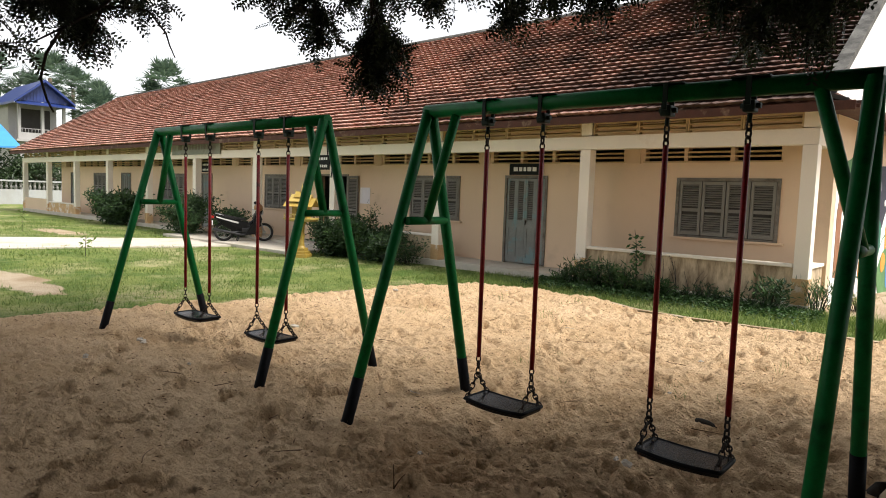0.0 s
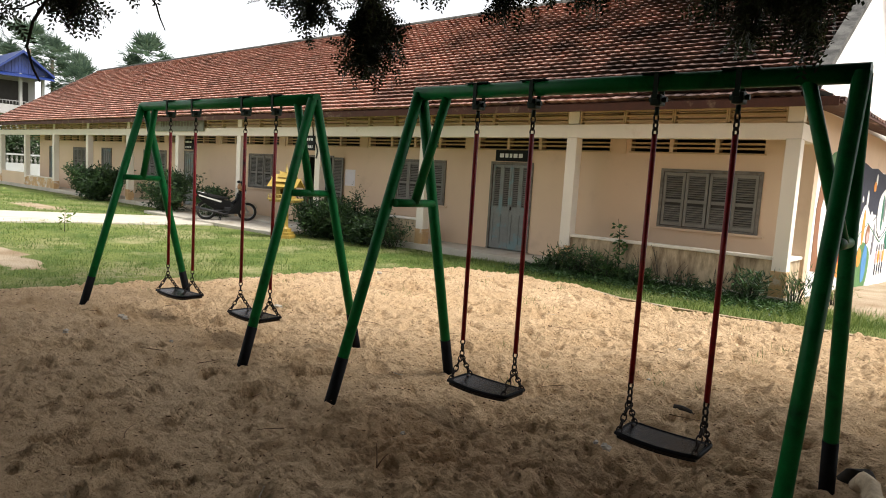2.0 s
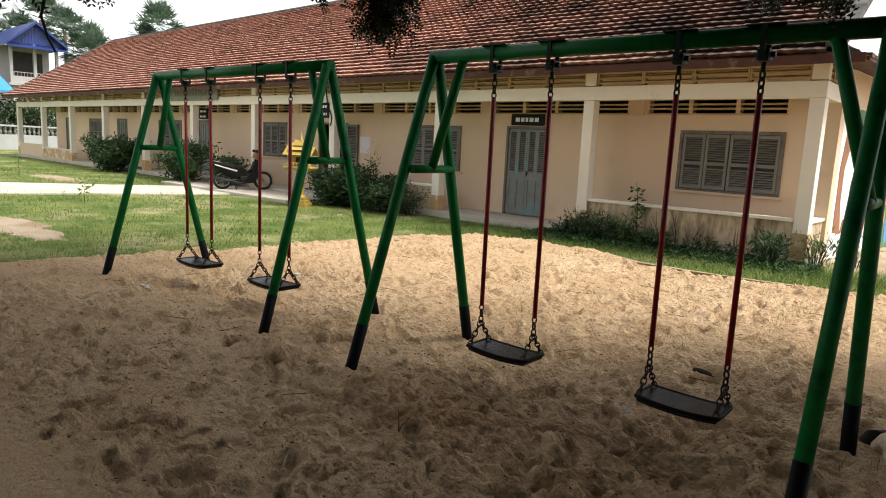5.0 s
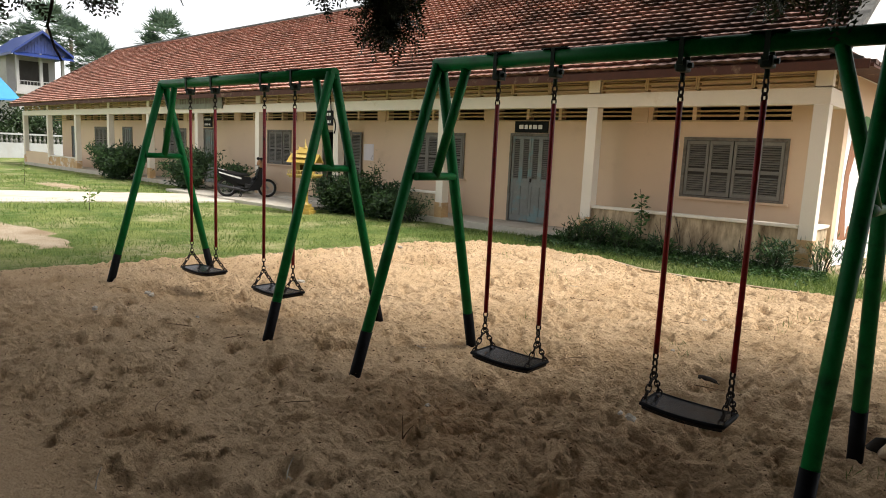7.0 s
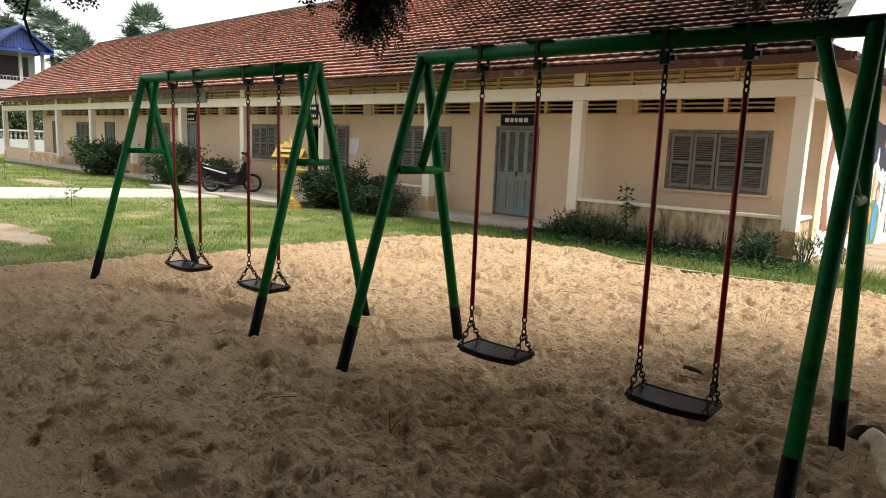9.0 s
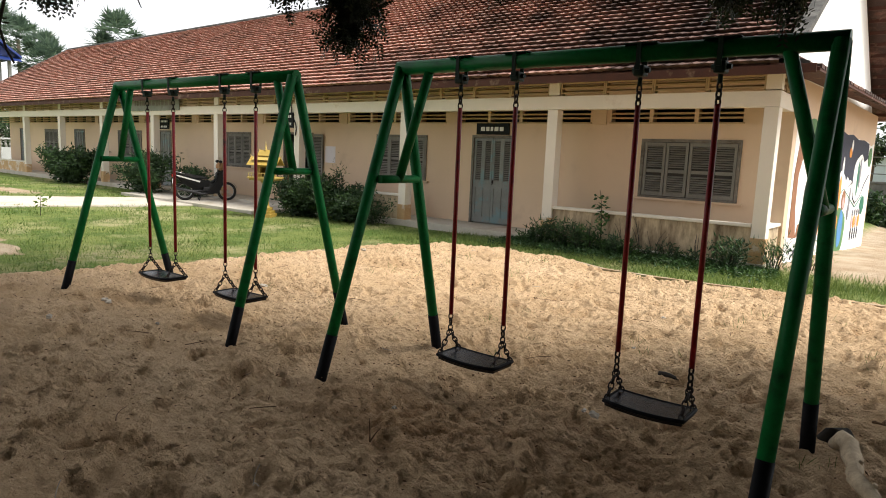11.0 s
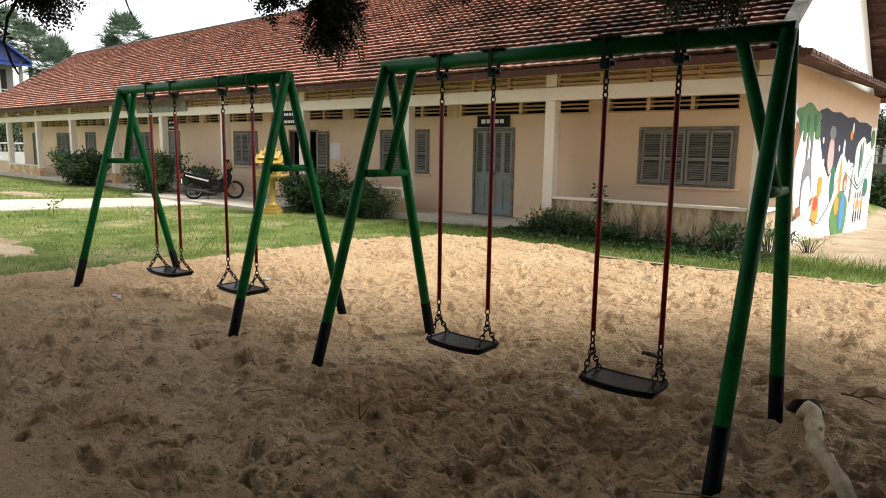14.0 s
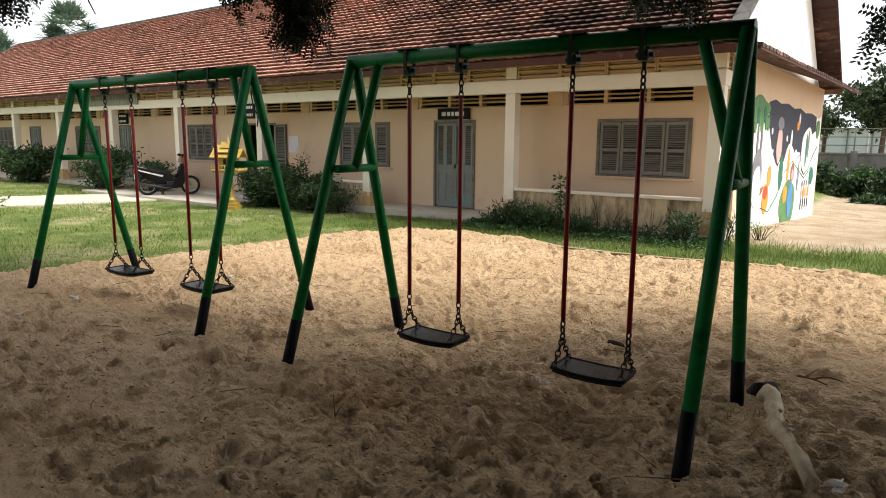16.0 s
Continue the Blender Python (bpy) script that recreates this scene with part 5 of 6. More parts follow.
def motorbike(loc, rot):
    b = thing("motorbike", loc, "black underbone motorbike parked on its stand on the path", "motorbike")
    WB, R = 0.61, 0.285

    def wheel(x):
        c = Matrix.Translation((x, 0, R)) @ Matrix.Rotation(math.pi / 2, 4, "X")
        bm = bmesh.new()
        torus(bm, c, R - 0.035, 0.042, 28, 8)
        t = part("wheel", bm, M_tyre, b)
        bm = bmesh.new()
        torus(bm, c, R - 0.075, 0.014, 28, 6)
        for k in range(14):
            a = 2 * math.pi * k / 14
            tube(bm, [(x, 0.02 * (-1) ** k, R), (x + (R - 0.08) * math.cos(a), 0, R + (R - 0.08) * math.sin(a))], 0.003, 4, caps=False)
        tube(bm, [(x, -0.055, R), (x, 0.055, R)], 0.045, 12)
        part("rim", bm, M_chrome, t)
        bm = bmesh.new()
        pts = [(x + (R + 0.04) * math.cos(a), 0, R + (R + 0.04) * math.sin(a)) for a in (radians(d) for d in (range(20, 165, 16) if x > 0 else range(15, 140, 16)))]
        for (p, q) in zip(pts, pts[1:]):
            m = [bm.verts.new((p[0], s, p[2])) for s in (-0.055, 0.055)] + [bm.verts.new((q[0], s, q[2])) for s in (0.055, -0.055)]
            bm.faces.new(m)
        bmesh.ops.solidify(bm, geom=bm.faces[:], thickness=0.006)
        part("mudguard", bm, M_bikeblack, b)
    wheel(WB)
    wheel(-WB)
    bm = bmesh.new()
    for s in (-0.075, 0.075):
        tube(bm, [(WB, s, R), (WB - 0.13, s, R + 0.36), (WB - 0.20, s * 0.6, R + 0.56)], 0.02, 8)
    part("fork", bm, M_chrome, b)
    bm = bmesh.new()
    tube(bm, bez((0.42, 0, 0.80), (0.10, 0, 0.35), (-0.25, 0, 0.52), 8) + [Vector((-0.72, 0, 0.66))], 0.05, 10)
    part("frame_tube", bm, M_bikeblack, b)
    bm = bmesh.new()
    prism(bm, [(0.48, 0.88), (0.42, 0.42), (0.34, 0.22), (0.10, 0.22), (0.14, 0.44), (0.26, 0.56), (0.30, 0.84)], 1, -0.19, 0.19)
    part("leg_shield", bm, M_bikeblack, b)
    bm = bmesh.new()
    prism(bm, [(0.02, 0.62), (-0.35, 0.66), (-0.86, 0.80), (-0.92, 0.74), (-0.62, 0.46), (-0.30, 0.30), (0.05, 0.30)], 1, -0.12, 0.12)
    bmesh.ops.bevel(bm, geom=bm.edges[:], offset=0.02, segments=2, affect="EDGES")
    part("body", bm, M_bikeblack, b)
    bm = bmesh.new()
    prism(bm, [(0.06, 0.64), (0.02, 0.72), (-0.28, 0.76), (-0.66, 0.84), (-0.80, 0.84), (-0.80, 0.79), (-0.35, 0.67)], 1, -0.12, 0.12)
    bmesh.ops.bevel(bm, geom=bm.edges[:], offset=0.02, segments=2, affect="EDGES")
    part("seat", bm, M_tyre, b)
    bm = bmesh.new()
    box(bm, -0.30, -0.12, 0.22, 0.22, 0.12, 0.52, 0.04)
    tube(bm, [(0.12, 0, 0.36), (0.34, 0, 0.38)], 0.06, 10)
    part("engine", bm, M_engine, b)
    bm = bmesh.new()
    tube(bm, [(0.20, -0.13, 0.26), (-0.1, -0.15, 0.20), (-0.40, -0.17, 0.27), (-0.95, -0.17, 0.38)], 0.035, 10, 0.045)
    part("exhaust", bm, M_engine, b)
    for sd in (-1, 1):
        bm = bmesh.new()
        prism(bm, [(0.10, 0.60), (-0.20, 0.66), (-0.55, 0.74), (-0.88, 0.82), (-0.84, 0.70), (-0.50, 0.56), (-0.22, 0.40), (0.06, 0.38)], 1, sd * 0.125, sd * 0.165)
        part("side_cover", bm, M_bikeblack, b)
        bm = bmesh.new()
        prism(bm, [(-0.18, 0.60), (-0.55, 0.69), (-0.86, 0.775), (-0.84, 0.735), (-0.52, 0.64), (-0.20, 0.55)], 1, sd * 0.166, sd * 0.169)
        part("stripe", bm, M_lens, b, "pale silver side stripe")
        bm = bmesh.new()
        prism(bm, [(0.44, 0.90), (0.52, 0.70), (0.40, 0.34), (0.16, 0.20), (0.02, 0.26), (0.16, 0.46), (0.28, 0.62), (0.32, 0.86)], 1, sd * 0.192, sd * 0.23)
        part("fairing", bm, M_bikeblack, b)
    bm = bmesh.new()
    box(bm, -0.10, -0.19, 0.28, 0.12, -0.112, 0.42, 0.02)
    box(bm, -0.10, 0.112, 0.28, 0.12, 0.19, 0.42, 0.02)
    tube(bm, [(-0.1, -0.16, 0.30), (-0.61, -0.10, 0.285)], 0.03, 8)
    part("crankcase", bm, M_engine, b)
    bm = bmesh.new()
    tube(bm, [(0.30, 0.34, 0.98), (0.38, 0.18, 1.00), (0.42, 0, 0.95), (0.38, -0.18, 1.00), (0.30, -0.34, 0.98)], 0.016, 8)
    part("handlebar", bm, M_chrome, b)
    bm = bmesh.new()
    prism(bm, [(0.55, 0.98), (0.50, 0.84), (0.34, 0.86), (0.34, 1.02), (0.46, 1.04)], 1, -0.11, 0.11)
    part("headlight_cowl", bm, M_bikeblack, b)
    bm = bmesh.new()
    lathe(bm, [(0.08, 0), (0.075, 0.03), (0.03, 0.05)], (0, 0, 0), 14)
    bmesh.ops.transform(bm, matrix=Matrix.Translation((0.53, 0, 0.91)) @ Matrix.Rotation(math.pi / 2, 4, "Y"), verts=bm.verts)
    part("headlight", bm, M_lens, b, "clear headlight")
    for s in (-1, 1):
        bm = bmesh.new()
        tube(bm, [(0.36, s * 0.24, 1.0), (0.38, s * 0.32, 1.16)], 0.006, 6)
        lathe(bm, [(0.02, -0.045), (0.055, -0.02), (0.055, 0.02), (0.02, 0.045)], (0.38, s * 0.34, 1.20), 10)
        part("mirror", bm, M_bikeblack, b)
    bm = bmesh.new()
    box(bm, -0.98, -0.07, 0.70, -0.90, 0.07, 0.78, 0.015)
    part("tail_light", bm, M_bred, b, "red tail light")
    bm = bmesh.new()
    box(bm, -0.96, -0.10, 0.50, -0.945, 0.10, 0.64)
    part("plate", bm, M_paper, b)
    bm = bmesh.new()
    tube(bm, [(-0.62, -0.12, 0.80), (-0.86, -0.10, 0.86), (-0.86, 0.10, 0.86), (-0.62, 0.12, 0.80)], 0.013, 6)
    part("grab_rail", bm, M_chrome, b)
    bm = bmesh.new()
    bmesh.ops.create_icosphere(bm, subdivisions=2, radius=0.14, matrix=Matrix.Translation((0.40, -0.18, 1.06)) @ Matrix.Diagonal((1.0, 0.85, 0.95, 1)))
    part("helmet", bm, M_leather, b, "tan helmet hung on the handlebar")
    bm = bmesh.new()
    for s in (-0.12, 0.12):
        tube(bm, [(-0.12, s * 0.8, 0.28), (-0.22, s * 1.3, 0.0)], 0.014, 6)
    part("stand", bm, M_engine, b)
    b.matrix_world = Matrix.Translation(loc) @ Matrix.Rotation(rot, 4, "Z")


bm = bmesh.new()
box(bm, -12.6, -2.75, -0.3, -5.2, -1.17, -0.07, 0.02)
single("apron", bm, M_conc, "pale concrete apron in front of the verandah", "apron", "structure")
motorbike((-8.75, -1.92, -0.07), radians(66))

# ================= spirit house =================
M_gold = mat("golden_yellow_paint", (0.38, 0.26, 0.05), 0.5, 0.15, 5, 50, 0.2, 0.004, stain=(0.40, 0.20, 0.02), stain_at=(0.55, 0.75), stain_scale=8)
M_goldhi = mat("bright_gold_trim", (0.46, 0.33, 0.09), 0.4, 0.12, 6)


def spirit_house(loc, rot):
    s = thing("spirit_house", loc, "golden yellow spirit house with a peaked roof on a carved post", "shrine")
    bm = bmesh.new()
    for w, a, c in ((0.24, -0.03, 0.10), (0.20, 0.10, 0.18), (0.15, 0.18, 0.27)):
        box(bm, -w, -w, a, w, w, c, 0.012)
    part("base", bm, M_gold, s)
    bm = bmesh.new()
    lathe(bm, [(0.13, 0.27), (0.095, 0.33), (0.085, 0.5), (0.10, 0.62), (0.085, 0.72), (0.10, 0.92), (0.16, 1.02)], (0, 0, 0), 12)
    part("post", bm, M_gold, s, "carved post")
    bm = bmesh.new()
    box(bm, -0.36, -0.30, 1.02, 0.36, 0.30, 1.07, 0.008)
    box(bm, -0.40, -0.34, 1.07, 0.40, 0.34, 1.12, 0.008)
    part("platform", bm, M_goldhi, s)
    bm = bmesh.new()
    for i in range(9):
        x = -0.37 + i * 0.0925
        tube(bm, [(x, -0.32, 1.12), (x, -0.32, 1.22)], 0.012, 6)
    tube(bm, [(-0.38, -0.32, 1.22), (0.38, -0.32, 1.22)], 0.013, 6)
    part("railing", bm, M_goldhi, s)
    bm = bmesh.new()
    wall_with_openings(bm, -0.22, 0.22, 1.12, 1.46, -0.18, -0.15, [(-0.09, 0.09, 1.14, 1.38)])
    box(bm, -0.22, 0.15, 1.12, 0.22, 0.18, 1.46)
    box(bm, -0.22, -0.149, 1.12, -0.19, 0.149, 1.46)
    box(bm, 0.19, -0.149, 1.12, 0.22, 0.149, 1.46)
    part("cabin", bm, M_gold, s)
    for k, (w, d, z, h) in enumerate(((0.42, 0.34, 1.44, 0.24), (0.30, 0.25, 1.58, 0.20), (0.18, 0.16, 1.70, 0.16))):
        bm = bmesh.new()
        prism(bm, [(-d, z), (-d * 0.45, z + h * 0.55), (0, z + h), (d * 0.45, z + h * 0.55), (d, z), (d * 0.9, z - 0.01), (0, z + h * 0.85), (-d * 0.9, z - 0.01)], 0, -w, w)
        part("roof", bm, M_goldhi if k % 2 else M_gold, s)
        for e in (-1, 1):
            bm = bmesh.new()
            tube(bm, bez((e * w, 0, z + h - 0.02), (e * (w + 0.02), 0, z + h + 0.0), (e * (w + 0.03), 0, z + h + 0.05), 5), 0.014, 6, 0.004)
            part("finial", bm, M_goldhi, s)
    bm = bmesh.new()
    lathe(bm, [(0.05, 1.84), (0.035, 1.90), (0.02, 1.96), (0.004, 2.10)], (0, 0, 0), 10)
    part("spire", bm, M_goldhi, s)
    s.matrix_world = Matrix.Translation(loc) @ Matrix.Rotation(rot, 4, "Z") @ Matrix.Diagonal((0.92, 0.92, 0.92, 1))


spirit_house((-4.50, -2.80, -0.16), radians(32))

# ================= things on the sand =================
M_log = mat("weathered_log_bark", (0.46, 0.36, 0.24), 0.95, 0.25, 7, 30, 0.6, 0.008, stain=(0.12, 0.085, 0.06), stain_at=(0.58, 0.7), stain_scale=9)
lg = thing("log", (0, 0, 0), "crooked weathered branch lying on the sand beside the frame", "log")
bm = bmesh.new()
pth = [(9.12, -8.36, -0.17), (9.18, -8.45, -0.055), (9.23, -8.58, -0.035), (9.25, -8.72, -0.045), (9.29, -8.86, -0.050), (9.30, -8.98, -0.045), (9.38, -9.12, -0.055), (9.45, -9.27, -0.060), (9.50, -9.40, -0.065), (9.58, -9.58, -0.085)]
tube(bm, [(x, y, z + 0.02) for x, y, z in pth], 0.052, 14, 0.036)
for v in bm.verts:
    v.co += Vector([random.gauss(0, 0.006) for _ in range(3)])
for q in (2, 4, 6):
    c = Vector(pth[q])
    tube(bm, [c, c + Vector((random.uniform(-0.03, 0.03), 0.0, 0.07))], 0.022, 8, 0.012)
part("branch", bm, M_log, lg)
stm = thing("stump", (0, 0, 0), "dark broken root stump at the foot of the swing frame", "stump")
bm = bmesh.new()
tube(bm, [(9.05, -8.36, -0.15), (9.10, -8.33, -0.05), (9.16, -8.31, -0.03), (9.23, -8.36, -0.10)], 0.050, 10, 0.035)
for v in bm.verts:
    v.co += Vector([random.gauss(0, 0.010) for _ in range(3)])
part("root", bm, M_twig, stm)

M_litter = mat("pale_litter", (0.52, 0.47, 0.40), 0.9, 0.15, 20, 80, 0.5, 0.004)
M_dry = mat("dry_leaf", (0.16, 0.09, 0.045), 0.95, 0.3, 20, 60, 0.4, 0.003)


def lump(x, y, sx, sy, sz, material, label, name, cat, group):
    bm = bmesh.new()
    bmesh.ops.create_icosphere(bm, subdivisions=2, radius=1.0)
    for v in bm.verts:
        k = 0.8 + 0.8 * noise.noise(v.co * 1.9 + Vector((x * 7, y * 5, 0)))
        v.co = Vector((v.co.x * sx * k, v.co.y * sy * k, v.co.z * sz * k))
    ob = single(name, bm, material, label, cat, "", group)
    ob.matrix_world = pose(x, y, float(ground_z(x, y)) + 0.014 + sz * 0.35, 0, 0, random.uniform(0, 180))


for x, y, a, b, c in ((7.82, -9.06, 0.045, 0.03, 0.026), (7.73, -9.03, 0.03, 0.02, 0.016), (2.91, -10.60, 0.035, 0.028, 0.026), (2.52, -9.91, 0.06, 0.04, 0.026), (2.64, -9.93, 0.05, 0.03, 0.022), (2.94, -8.22, 0.09, 0.04, 0.024), (3.79, -9.99, 0.024, 0.022, 0.016), (6.78, -9.91, 0.022, 0.016, 0.014), (7.1, -5.9, 0.03, 0.02, 0.014), (1.68, -5.27, 0.06, 0.03, 0.035), (9.68, -9.48, 0.08, 0.05, 0.035), (7.35, -7.3, 0.022, 0.02, 0.012)):
    lump(x, y, a, b, c, M_litter, "scrap of pale crumpled litter on the sand", "litter", "litter", "litter on the sand")
for k in range(46):
    x, y = random.uniform(1.0, 10.5), random.uniform(-11.6, -3.6)
    tw = bmesh.new()
    ln = random.uniform(0.05, 0.16)
    tube(tw, bez((-ln, 0, 0.012), (0, random.uniform(-0.05, 0.05), 0.02), (ln, random.uniform(-0.03, 0.03), 0.010), 4), 0.004, 5, 0.002)
    ob = single("twig", tw, M_dry if k % 6 else M_litter, "short dry twig lying on the sand", "twig", "", "twigs on the sand")
    ob.matrix_world = pose(x, y, float(ground_z(x, y)) + 0.004, 0, 0, random.uniform(0, 360))
# larger sticks, a dead spray and straws
def stick(pts, r, material, label):
    bm = bmesh.new()
    for q in pts:
        tube(bm, bez(*q, 6), r, 6, r * 0.45)
    single("stick", bm, material, label, "stick", "", "sticks on the sand")


stick([((7.78, -7.78, -0.125), (7.87, -7.79, -0.10), (7.96, -7.83, -0.125))], 0.026, M_twig, "thick dark stick lying on the sand")
stick([((9.27, -7.87, -0.07), (9.36, -7.90, -0.05), (9.47, -7.95, -0.07)), ((9.33, -7.89, -0.06), (9.36, -7.78, -0.03), (9.39, -7.67, -0.05)), ((9.38, -7.91, -0.06), (9.45, -7.85, -0.02), (9.55, -7.84, -0.06))], 0.010, M_dry, "dead forked twig lying on the sand")
stick([((7.01, -10.36, -0.12), (7.01, -10.36, -0.05), (6.99, -10.35, 0.02)), ((7.01, -10.36, -0.12), (7.04, -10.34, -0.05), (7.06, -10.32, -0.03))], 0.005, M_dry, "small withered sprout standing in the sand")
for x, y in ((6.42, -11.86), (6.95, -11.13)):
    stick([((x, y, -0.12), (x + 0.01, y, -0.05), (x + 0.03, y + 0.02, 0.0)), ((x, y, -0.12), (x + 0.04, y - 0.02, -0.07), (x + 0.09, y - 0.03, -0.08))], 0.004, M_litter, "pale dry straw stuck in the sand")
# dry straw and leaf crumbs
n = 5200
x, y = rng.uniform(0.4, 11, n), rng.uniform(-12, -3.2, n)
P = np.stack([x, y, ground_z(x, y) + rng.uniform(0.0, 0.035, n)], -1)
D = unit(np.stack([rng.normal(size=n), rng.normal(size=n), rng.normal(size=n) * 0.25], -1))
ob = leaf_field("leaf_litter", P, D, perp(D), rng.uniform(0.012, 0.04, n), 0.010, M_dry, None)
tagged(ob, "dry leaf crumbs scattered over the sand", "leaf litter", kind="stuff")
# wisps of grass in the sand
n = 480
c = rng.integers(0, 60, n)
cx, cy = rng.uniform(1.0, 10.5, 60), rng.uniform(-9.0, -3.2, 60)
x, y = cx[c] + rng.normal(size=n) * 0.06, cy[c] + rng.normal(size=n) * 0.06
P = np.stack([x, y, ground_z(x, y)], -1)
D = unit(np.stack([rng.normal(size=n) * 0.5, rng.normal(size=n) * 0.5, np.ones(n)], -1))
ob = leaf_field("grass_wisps", P, D, perp(D), rng.uniform(0.05, 0.14, n), 0.005, L_grass, None)
tagged(ob, "thin wisps of dry grass growing in the sand", "grass", kind="stuff")

# ================= distance, west side =================
M_bwall = mat("whitewashed_yard_wall", (0.40, 0.405, 0.41), 0.9, 0.12, 1.0, 30, 0.2, 0.01, stain=(0.34, 0.33, 0.31), stain_at=(0.5, 0.7), stain_scale=0.8, stretch=(1, 1, 0.4))
M_blue = mat("blue_roof_sheet", (0.010, 0.030, 0.16), 0.45, 0.15, 1, 20, 0.1)
M_tarp = mat("bright_blue_roof_sheet", (0.045, 0.25, 0.58), 0.45, 0.12, 1, 20, 0.1)
M_house = mat("pale_house_plaster", (0.36, 0.345, 0.335), 0.9, 0.12, 0.8, 30)
M_gwall = mat("grey_block_wall", (0.24, 0.235, 0.22), 0.95, 0.25, 1.2, 25, 0.4, 0.01, stain=(0.10, 0.10, 0.09), stain_at=(0.48, 0.68), stain_scale=1.0)
M_sheet = mat("pale_metal_sheet", (0.52, 0.58, 0.64), 0.5, 0.1, 0.8, 20)

yw = thing("yard_wall", (0, 0, 0), "whitewashed boundary wall topped with a dark balustrade", "wall")
bm = bmesh.new()
box(bm, -45.2, -60, -0.4, -45.0, 40, 0.92)
part("base", bm, M_bwall, yw)
bm = bmesh.new()
box(bm, -45.25, -60, 1.48, -44.95, 40, 1.60)
part("coping", bm, M_bwall, yw)
bm = bmesh.new()
for k in range(120):
    y = -16 + k * 0.30
    lathe(bm, [(0.05, 0.92), (0.10, 1.10), (0.05, 1.25), (0.10, 1.38), (0.05, 1.48)], (-45.1, y, 0), 8)
tagged(part("balusters", bm, M_gwall, yw), kind="stuff")


def leafy(name, loc, rad, n, size, label, clumps=40, trunk=True, material=None, cat="tree"):
    """A tree or hedge far off: trunk, limbs and a ragged crown of leaf clumps."""
    t = thing(name, loc, label, cat)
    c = rng.normal(size=(clumps, 3))
    c = unit(c) * rng.uniform(0.35, 1.0, (clumps, 1)) * np.array(rad)
    if trunk:
        bm = bmesh.new()
        tube(bm, [(0, 0, GZ - loc[2] - 0.3), (0.1, 0, -rad[2] * 0.5), (0, 0, 0)], 0.05 * rad[2] + 0.08, 8, 0.05)
        part("trunk", bm, M_bark, t)
        for q in c[:8]:
            bm = bmesh.new()
            tube(bm, bez((0, 0, -rad[2] * 0.4), (q[0] * 0.4, q[1] * 0.4, q[2] * 0.6), tuple(q), 5), 0.07, 6, 0.02)
            part("limb", bm, M_bark, t)
    k = rng.integers(0, clumps, n)
    P = c[k] + rng.normal(size=(n, 3)) * np.array(rad) * 0.16
    D = rand_dirs(n)
    leaf_field("crown", P, D, perp(D), rng.uniform(0.6, 1.3, n) * size, size * 0.5, material or L_far, t)
    return t


def palm(x, y, z, r):
    p = thing("sugar_palm", (x, y, GZ), "tall sugar palm with a round head of fan leaves", "palm", "distant palms")
    bm = bmesh.new()
    tube(bm, [(0, 0, -0.3), (0.2, 0, z * 0.5), (0, 0, z)], 0.28, 10, 0.2)
    part("trunk", bm, M_bark, p)
    P, D, W = [], [], []
    for k in range(54):
        a, e = random.uniform(0, 2 * math.pi), random.uniform(-0.75, 1.4)
        d = np.array([math.cos(a) * math.cos(e), math.sin(a) * math.cos(e), math.sin(e)])
        c = np.array([0, 0, z]) + d * r * random.uniform(0.45, 0.7)
        side = unit(np.cross(d, [0, 0, 1.0]) + 1e-3)
        up = np.cross(side, d)
        for j in range(16):
            f = -1.5 + 3.0 * j / 15
            P.append(c)
            D.append(unit(d * math.cos(f) + side * math.sin(f) + up * 0.15 * random.gauss(0, 1)))
            W.append(unit(np.cross(D[-1], up)))
    leaf_field("fronds", np.array(P), np.array(D), np.array(W), rng.uniform(0.3, 0.46, len(P)) * r, 0.055 * r, L_palm, p, 0.1)


for a in ((-73.0, 25.0, 13.9, 4.0), (-76.5, 25.5, 12.2, 3.4), (-79, 8.0, 13.2, 3.6), (-74, 12.5, 13.3, 3.6), (-82, 17.5, 13.5, 3.4), (-76, 18.0, 10.8, 3.6), (-72, 4.5, 12.3, 3.4), (-80, 12.0, 11.5, 3.6), (-70, 16.5, 9.6, 3.2)):
    palm(*a)
for loc, rad, n in (((-48.5, -1.5, 1.9), (1.8, 3.6, 1.9), 5200), ((-49.0, 4.5, 2.1), (2, 3.5, 2.0), 4200), ((-49.0, -9.0, 2.4), (2, 4.0, 2.2), 3200), ((-62.0, 14.0, 5.0), (3, 4.5, 4.0), 4200)):
    leafy("hedge_tree", loc, rad, n, 0.32, "dark leafy tree behind the boundary wall", 46)


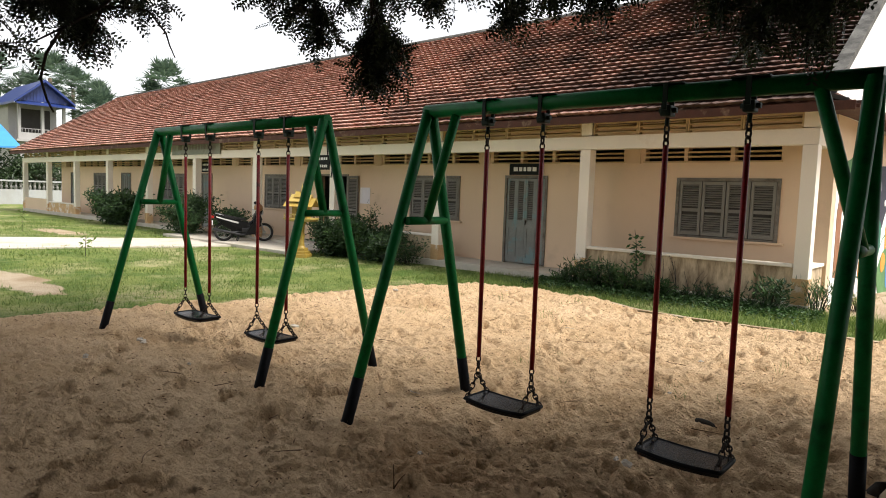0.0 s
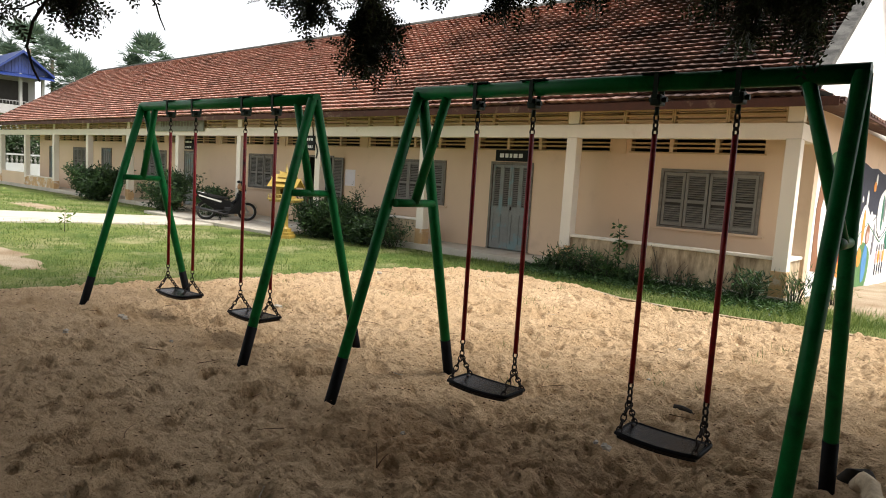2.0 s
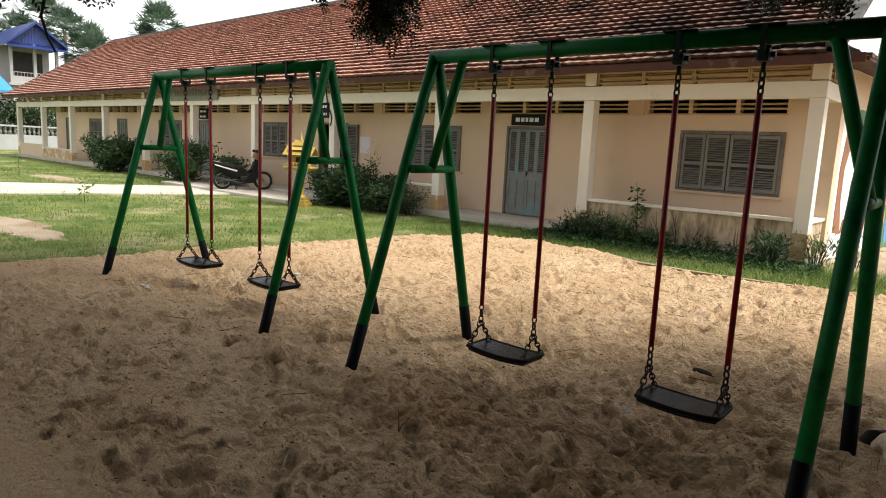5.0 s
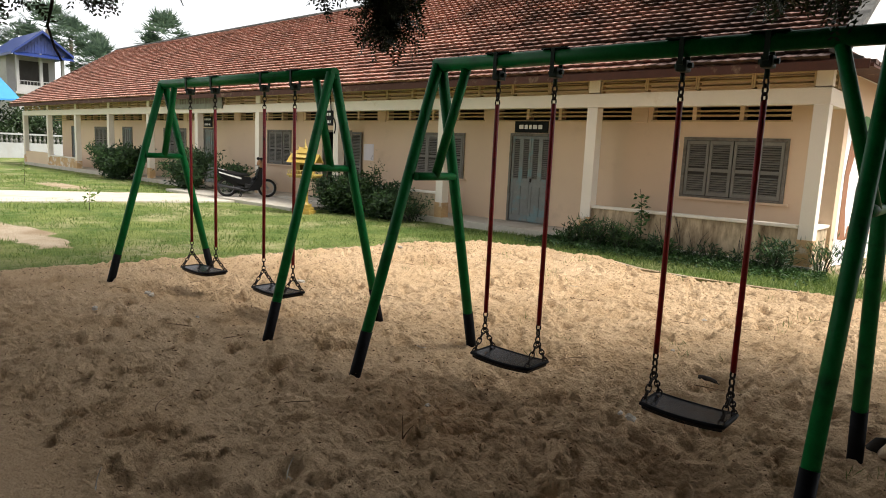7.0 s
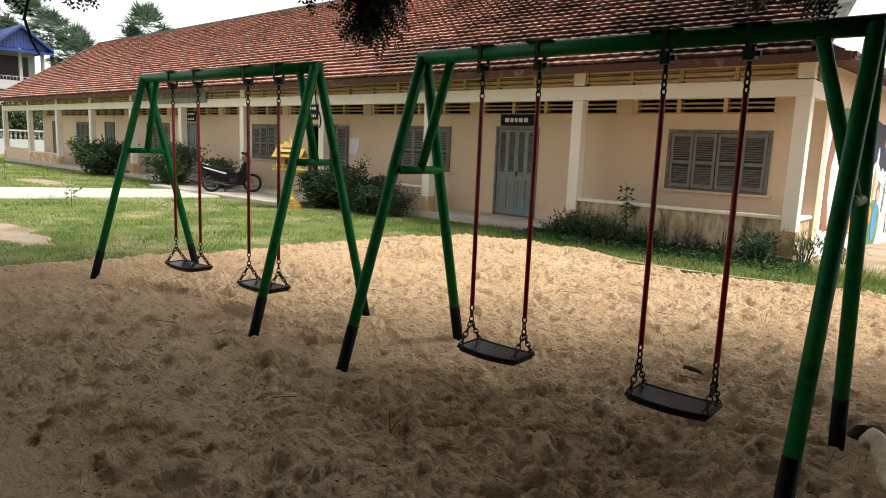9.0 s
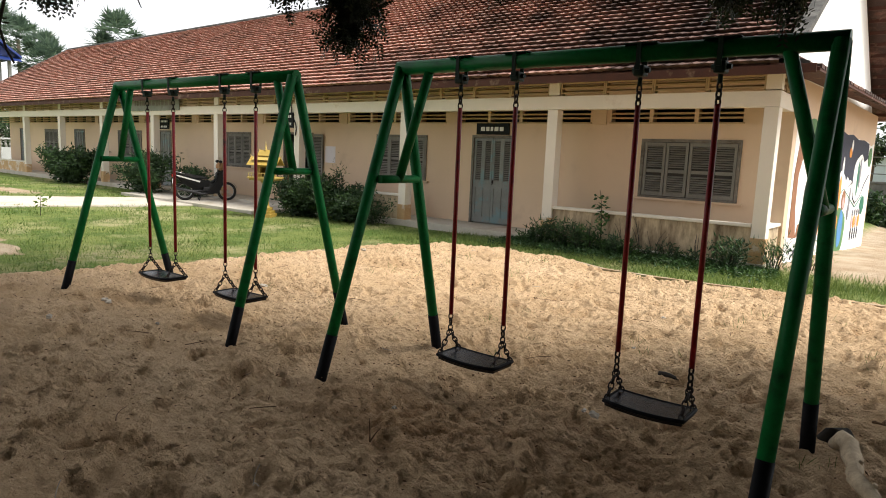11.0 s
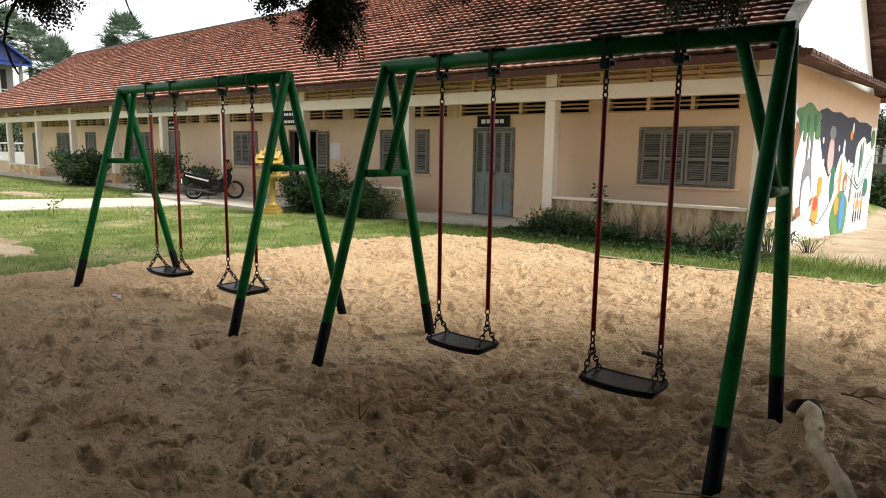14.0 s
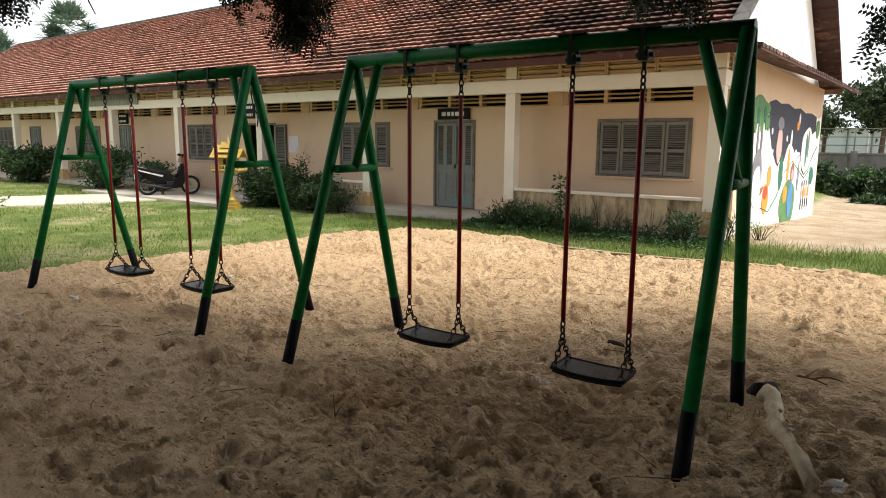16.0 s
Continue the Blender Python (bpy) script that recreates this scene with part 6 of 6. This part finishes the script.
def blue_house():
    h = thing("house", (-60.0, 0, 0), "two-storey pale house with a blue gabled roof and balcony", "house")
    bm = bmesh.new()
    box(bm, -8.0, 4.6, -0.3, 0.0, 10.2, 5.2)
    box(bm, -8.0, 4.6, 5.2, -2.6, 10.2, 8.9)
    part("wall", bm, M_house, h)
    bm = bmesh.new()
    box(bm, -2.65, 5.6, 5.4, -2.58, 9.4, 8.4)
    part("window", bm, M_dark, h)
    bm = bmesh.new()
    box(bm, -2.6, 4.4, 5.15, 0.5, 10.4, 5.35)
    part("balcony", bm, M_house, h)
    for y in (4.8, 7.4, 9.9):
        bm = bmesh.new()
        box(bm, 0.0, y - 0.16, 5.35, 0.3, y + 0.16, 8.9)
        part("column", bm, M_house, h)
    bm = bmesh.new()
    box(bm, 0.1, 4.96, 5.36, 0.25, 9.74, 6.0)
    tube(bm, [(0.2, 4.9, 6.35), (0.2, 9.8, 6.35)], 0.04, 6)
    for k in range(14):
        tube(bm, [(0.2, 5.1 + k * 0.36, 6.0), (0.2, 5.1 + k * 0.36, 6.35)], 0.03, 5)
    part("railing", bm, M_house, h)
    bm = bmesh.new()
    prism(bm, [(4.0, 8.75), (7.5, 10.95), (11.0, 8.95), (11.0, 8.75), (7.5, 10.7), (4.0, 8.55)], 0, -8.5, 0.9)
    rf = part("roof", bm, M_blue, h, "blue ribbed metal roof")
    bm = bmesh.new()
    prism(bm, [(4.6, 8.85), (7.5, 10.65), (10.4, 8.95)], 0, 0.2, 0.3)
    part("gable_board", bm, M_blue, rf)
    bm = bmesh.new()
    for k in range(15):
        y = 4.9 + k * 0.37
        zt = 8.85 + (1.8 * (1 - abs(y - 7.5) / 2.9))
        if zt > 8.95:
            box(bm, 0.3, y, 8.86, 0.34, y + 0.12, zt)
    part("gable_rib", bm, M_blue, rf)
    bm = bmesh.new()
    prism(bm, [(-0.1, 8.95), (1.3, 8.55), (1.3, 8.45), (-0.1, 8.8)], 1, 4.2, 10.8)
    part("porch_roof", bm, M_blue, h)
    h.matrix_world = Matrix.Translation((-60, 2.1, 0)) @ Matrix.Diagonal((1, 0.73, 1, 1))


blue_house()
sh = thing("shed", (0, 0, 0), "low shed with a bright blue sheet roof", "shed")
bm = bmesh.new()
va = [bm.verts.new(p) for p in ((-47.0, -8.0, 3.7), (-47.0, 2.3, 4.1), (-52, 1.7, 6.6), (-52, -8.0, 6.6))]
vb = [bm.verts.new((v.co.x, v.co.y, v.co.z - 0.12)) for v in va]
bm.faces.new(va)
bm.faces.new(vb[::-1])
for i in range(4):
    bm.faces.new((va[i], vb[i], vb[(i + 1) % 4], va[(i + 1) % 4]))
part("roof", bm, M_tarp, sh)
bm = bmesh.new()
box(bm, -51.8, -7.8, -0.3, -47.6, 1.0, 3.4)
part("wall", bm, M_house, sh)

# ================= distance, beyond the end wall =================
bw = thing("block_wall", (0, 0, 0), "mossy grey concrete boundary wall with posts", "wall")
bm = bmesh.new()
box(bm, -2, 20.0, -0.9, 60, 20.18, 1.20)
box(bm, -2, 19.95, 1.20, 60, 20.22, 1.28)
part("panel", bm, M_gwall, bw)
for k in range(12):
    bm = bmesh.new()
    box(bm, 4.0 + 3.2 * k, 19.9, -0.9, 4.25 + 3.2 * k, 20.25, 1.36)
    part("post", bm, M_gwall, bw)
fc = thing("wire_fence", (0, 0, 0), "thin metal posts and strands above the boundary wall", "fence")
for k in range(14):
    bm = bmesh.new()
    tube(bm, [(4.1 + 1.6 * k, 20.1, 1.2), (4.1 + 1.6 * k, 20.1, 2.35)], 0.03, 6)
    part("post", bm, M_gwall, fc)
for z in (1.6, 1.95, 2.3):
    bm = bmesh.new()
    tube(bm, [(3, 20.1, z), (30, 20.1, z)], 0.02, 5)
    part("strand", bm, M_gwall, fc)
wh = thing("warehouse", (0, 0, 0), "long pale blue-grey metal warehouse with a low roof", "building")
bm = bmesh.new()
box(bm, -12, 46, -0.5, 60, 60, 2.9)
part("wall", bm, M_sheet, wh)
bm = bmesh.new()
prism(bm, [(45.5, 2.9), (53, 4.4), (60.5, 2.9)], 0, -12.5, 60)
part("roof", bm, M_sheet, wh)
bm = bmesh.new()
for k in range(9):
    tube(bm, [(0 + 1.6 * k, 45.9, 0), (0 + 1.6 * k, 45.9, 2.9)], 0.06, 5)
tagged(part("ribs", bm, M_gwall, wh), kind="stuff")
gn = thing("gantry", (0, 0, 0), "pale steel pipe gantry behind the wall", "gantry")
for z in (3.0, 3.6, 4.2):
    bm = bmesh.new()
    tube(bm, [(-2, 32, z), (10, 32, z)], 0.06, 6)
    part("pipe", bm, M_sheet, gn)
for x in (2.5, 4.6, 7.0):
    bm = bmesh.new()
    tube(bm, [(x, 32, -0.5), (x, 32, 4.3)], 0.07, 6)
    part("post", bm, M_sheet, gn)
leafy("tree", (7.9, 27.0, 3.9), (1.8, 1.8, 1.5), 4200, 0.30, "round-headed green tree behind the boundary wall", 40)
leafy("tree", (5.0, 30.0, 3.0), (1.0, 1.2, 0.8), 1200, 0.25, "small dark tree behind the boundary wall", 18)
leafy("tree", (15.0, 30.0, 4.5), (3.5, 3, 2.4), 3500, 0.35, "broad green tree behind the boundary wall", 40)
for k in range(9):
    x = 6.5 + 1.3 * k
    leafy("wild_shrub", (x, 18.0 + 0.8 * math.sin(k * 2.1), -0.05), (1.1, 1.2, 0.75), 1700, 0.26, "tangled broad-leaved weeds before the boundary wall", 22, False, L_weed if k % 3 == 1 else L_shrub, "plant")
leafy("wild_shrub", (8.7, 15.5, -0.35), (1.0, 0.8, 0.28), 700, 0.2, "low tangled weeds before the boundary wall", 16, False, L_shrub, "plant")

# loose cable under the eaves
cb = thing("cable", (0, 0, 0), "black cable looping down from the eaves beside the column", "cable")
bm = bmesh.new()
tube(bm, bez((-5.62, -1.16, 3.02), (-5.60, -1.17, 2.6), (-5.50, -1.16, 2.45), 6) + bez((-5.50, -1.16, 2.45), (-5.30, -1.16, 2.25), (-5.42, -1.16, 1.98), 6)[1:], 0.016, 6)
part("wire", bm, M_sign, cb)
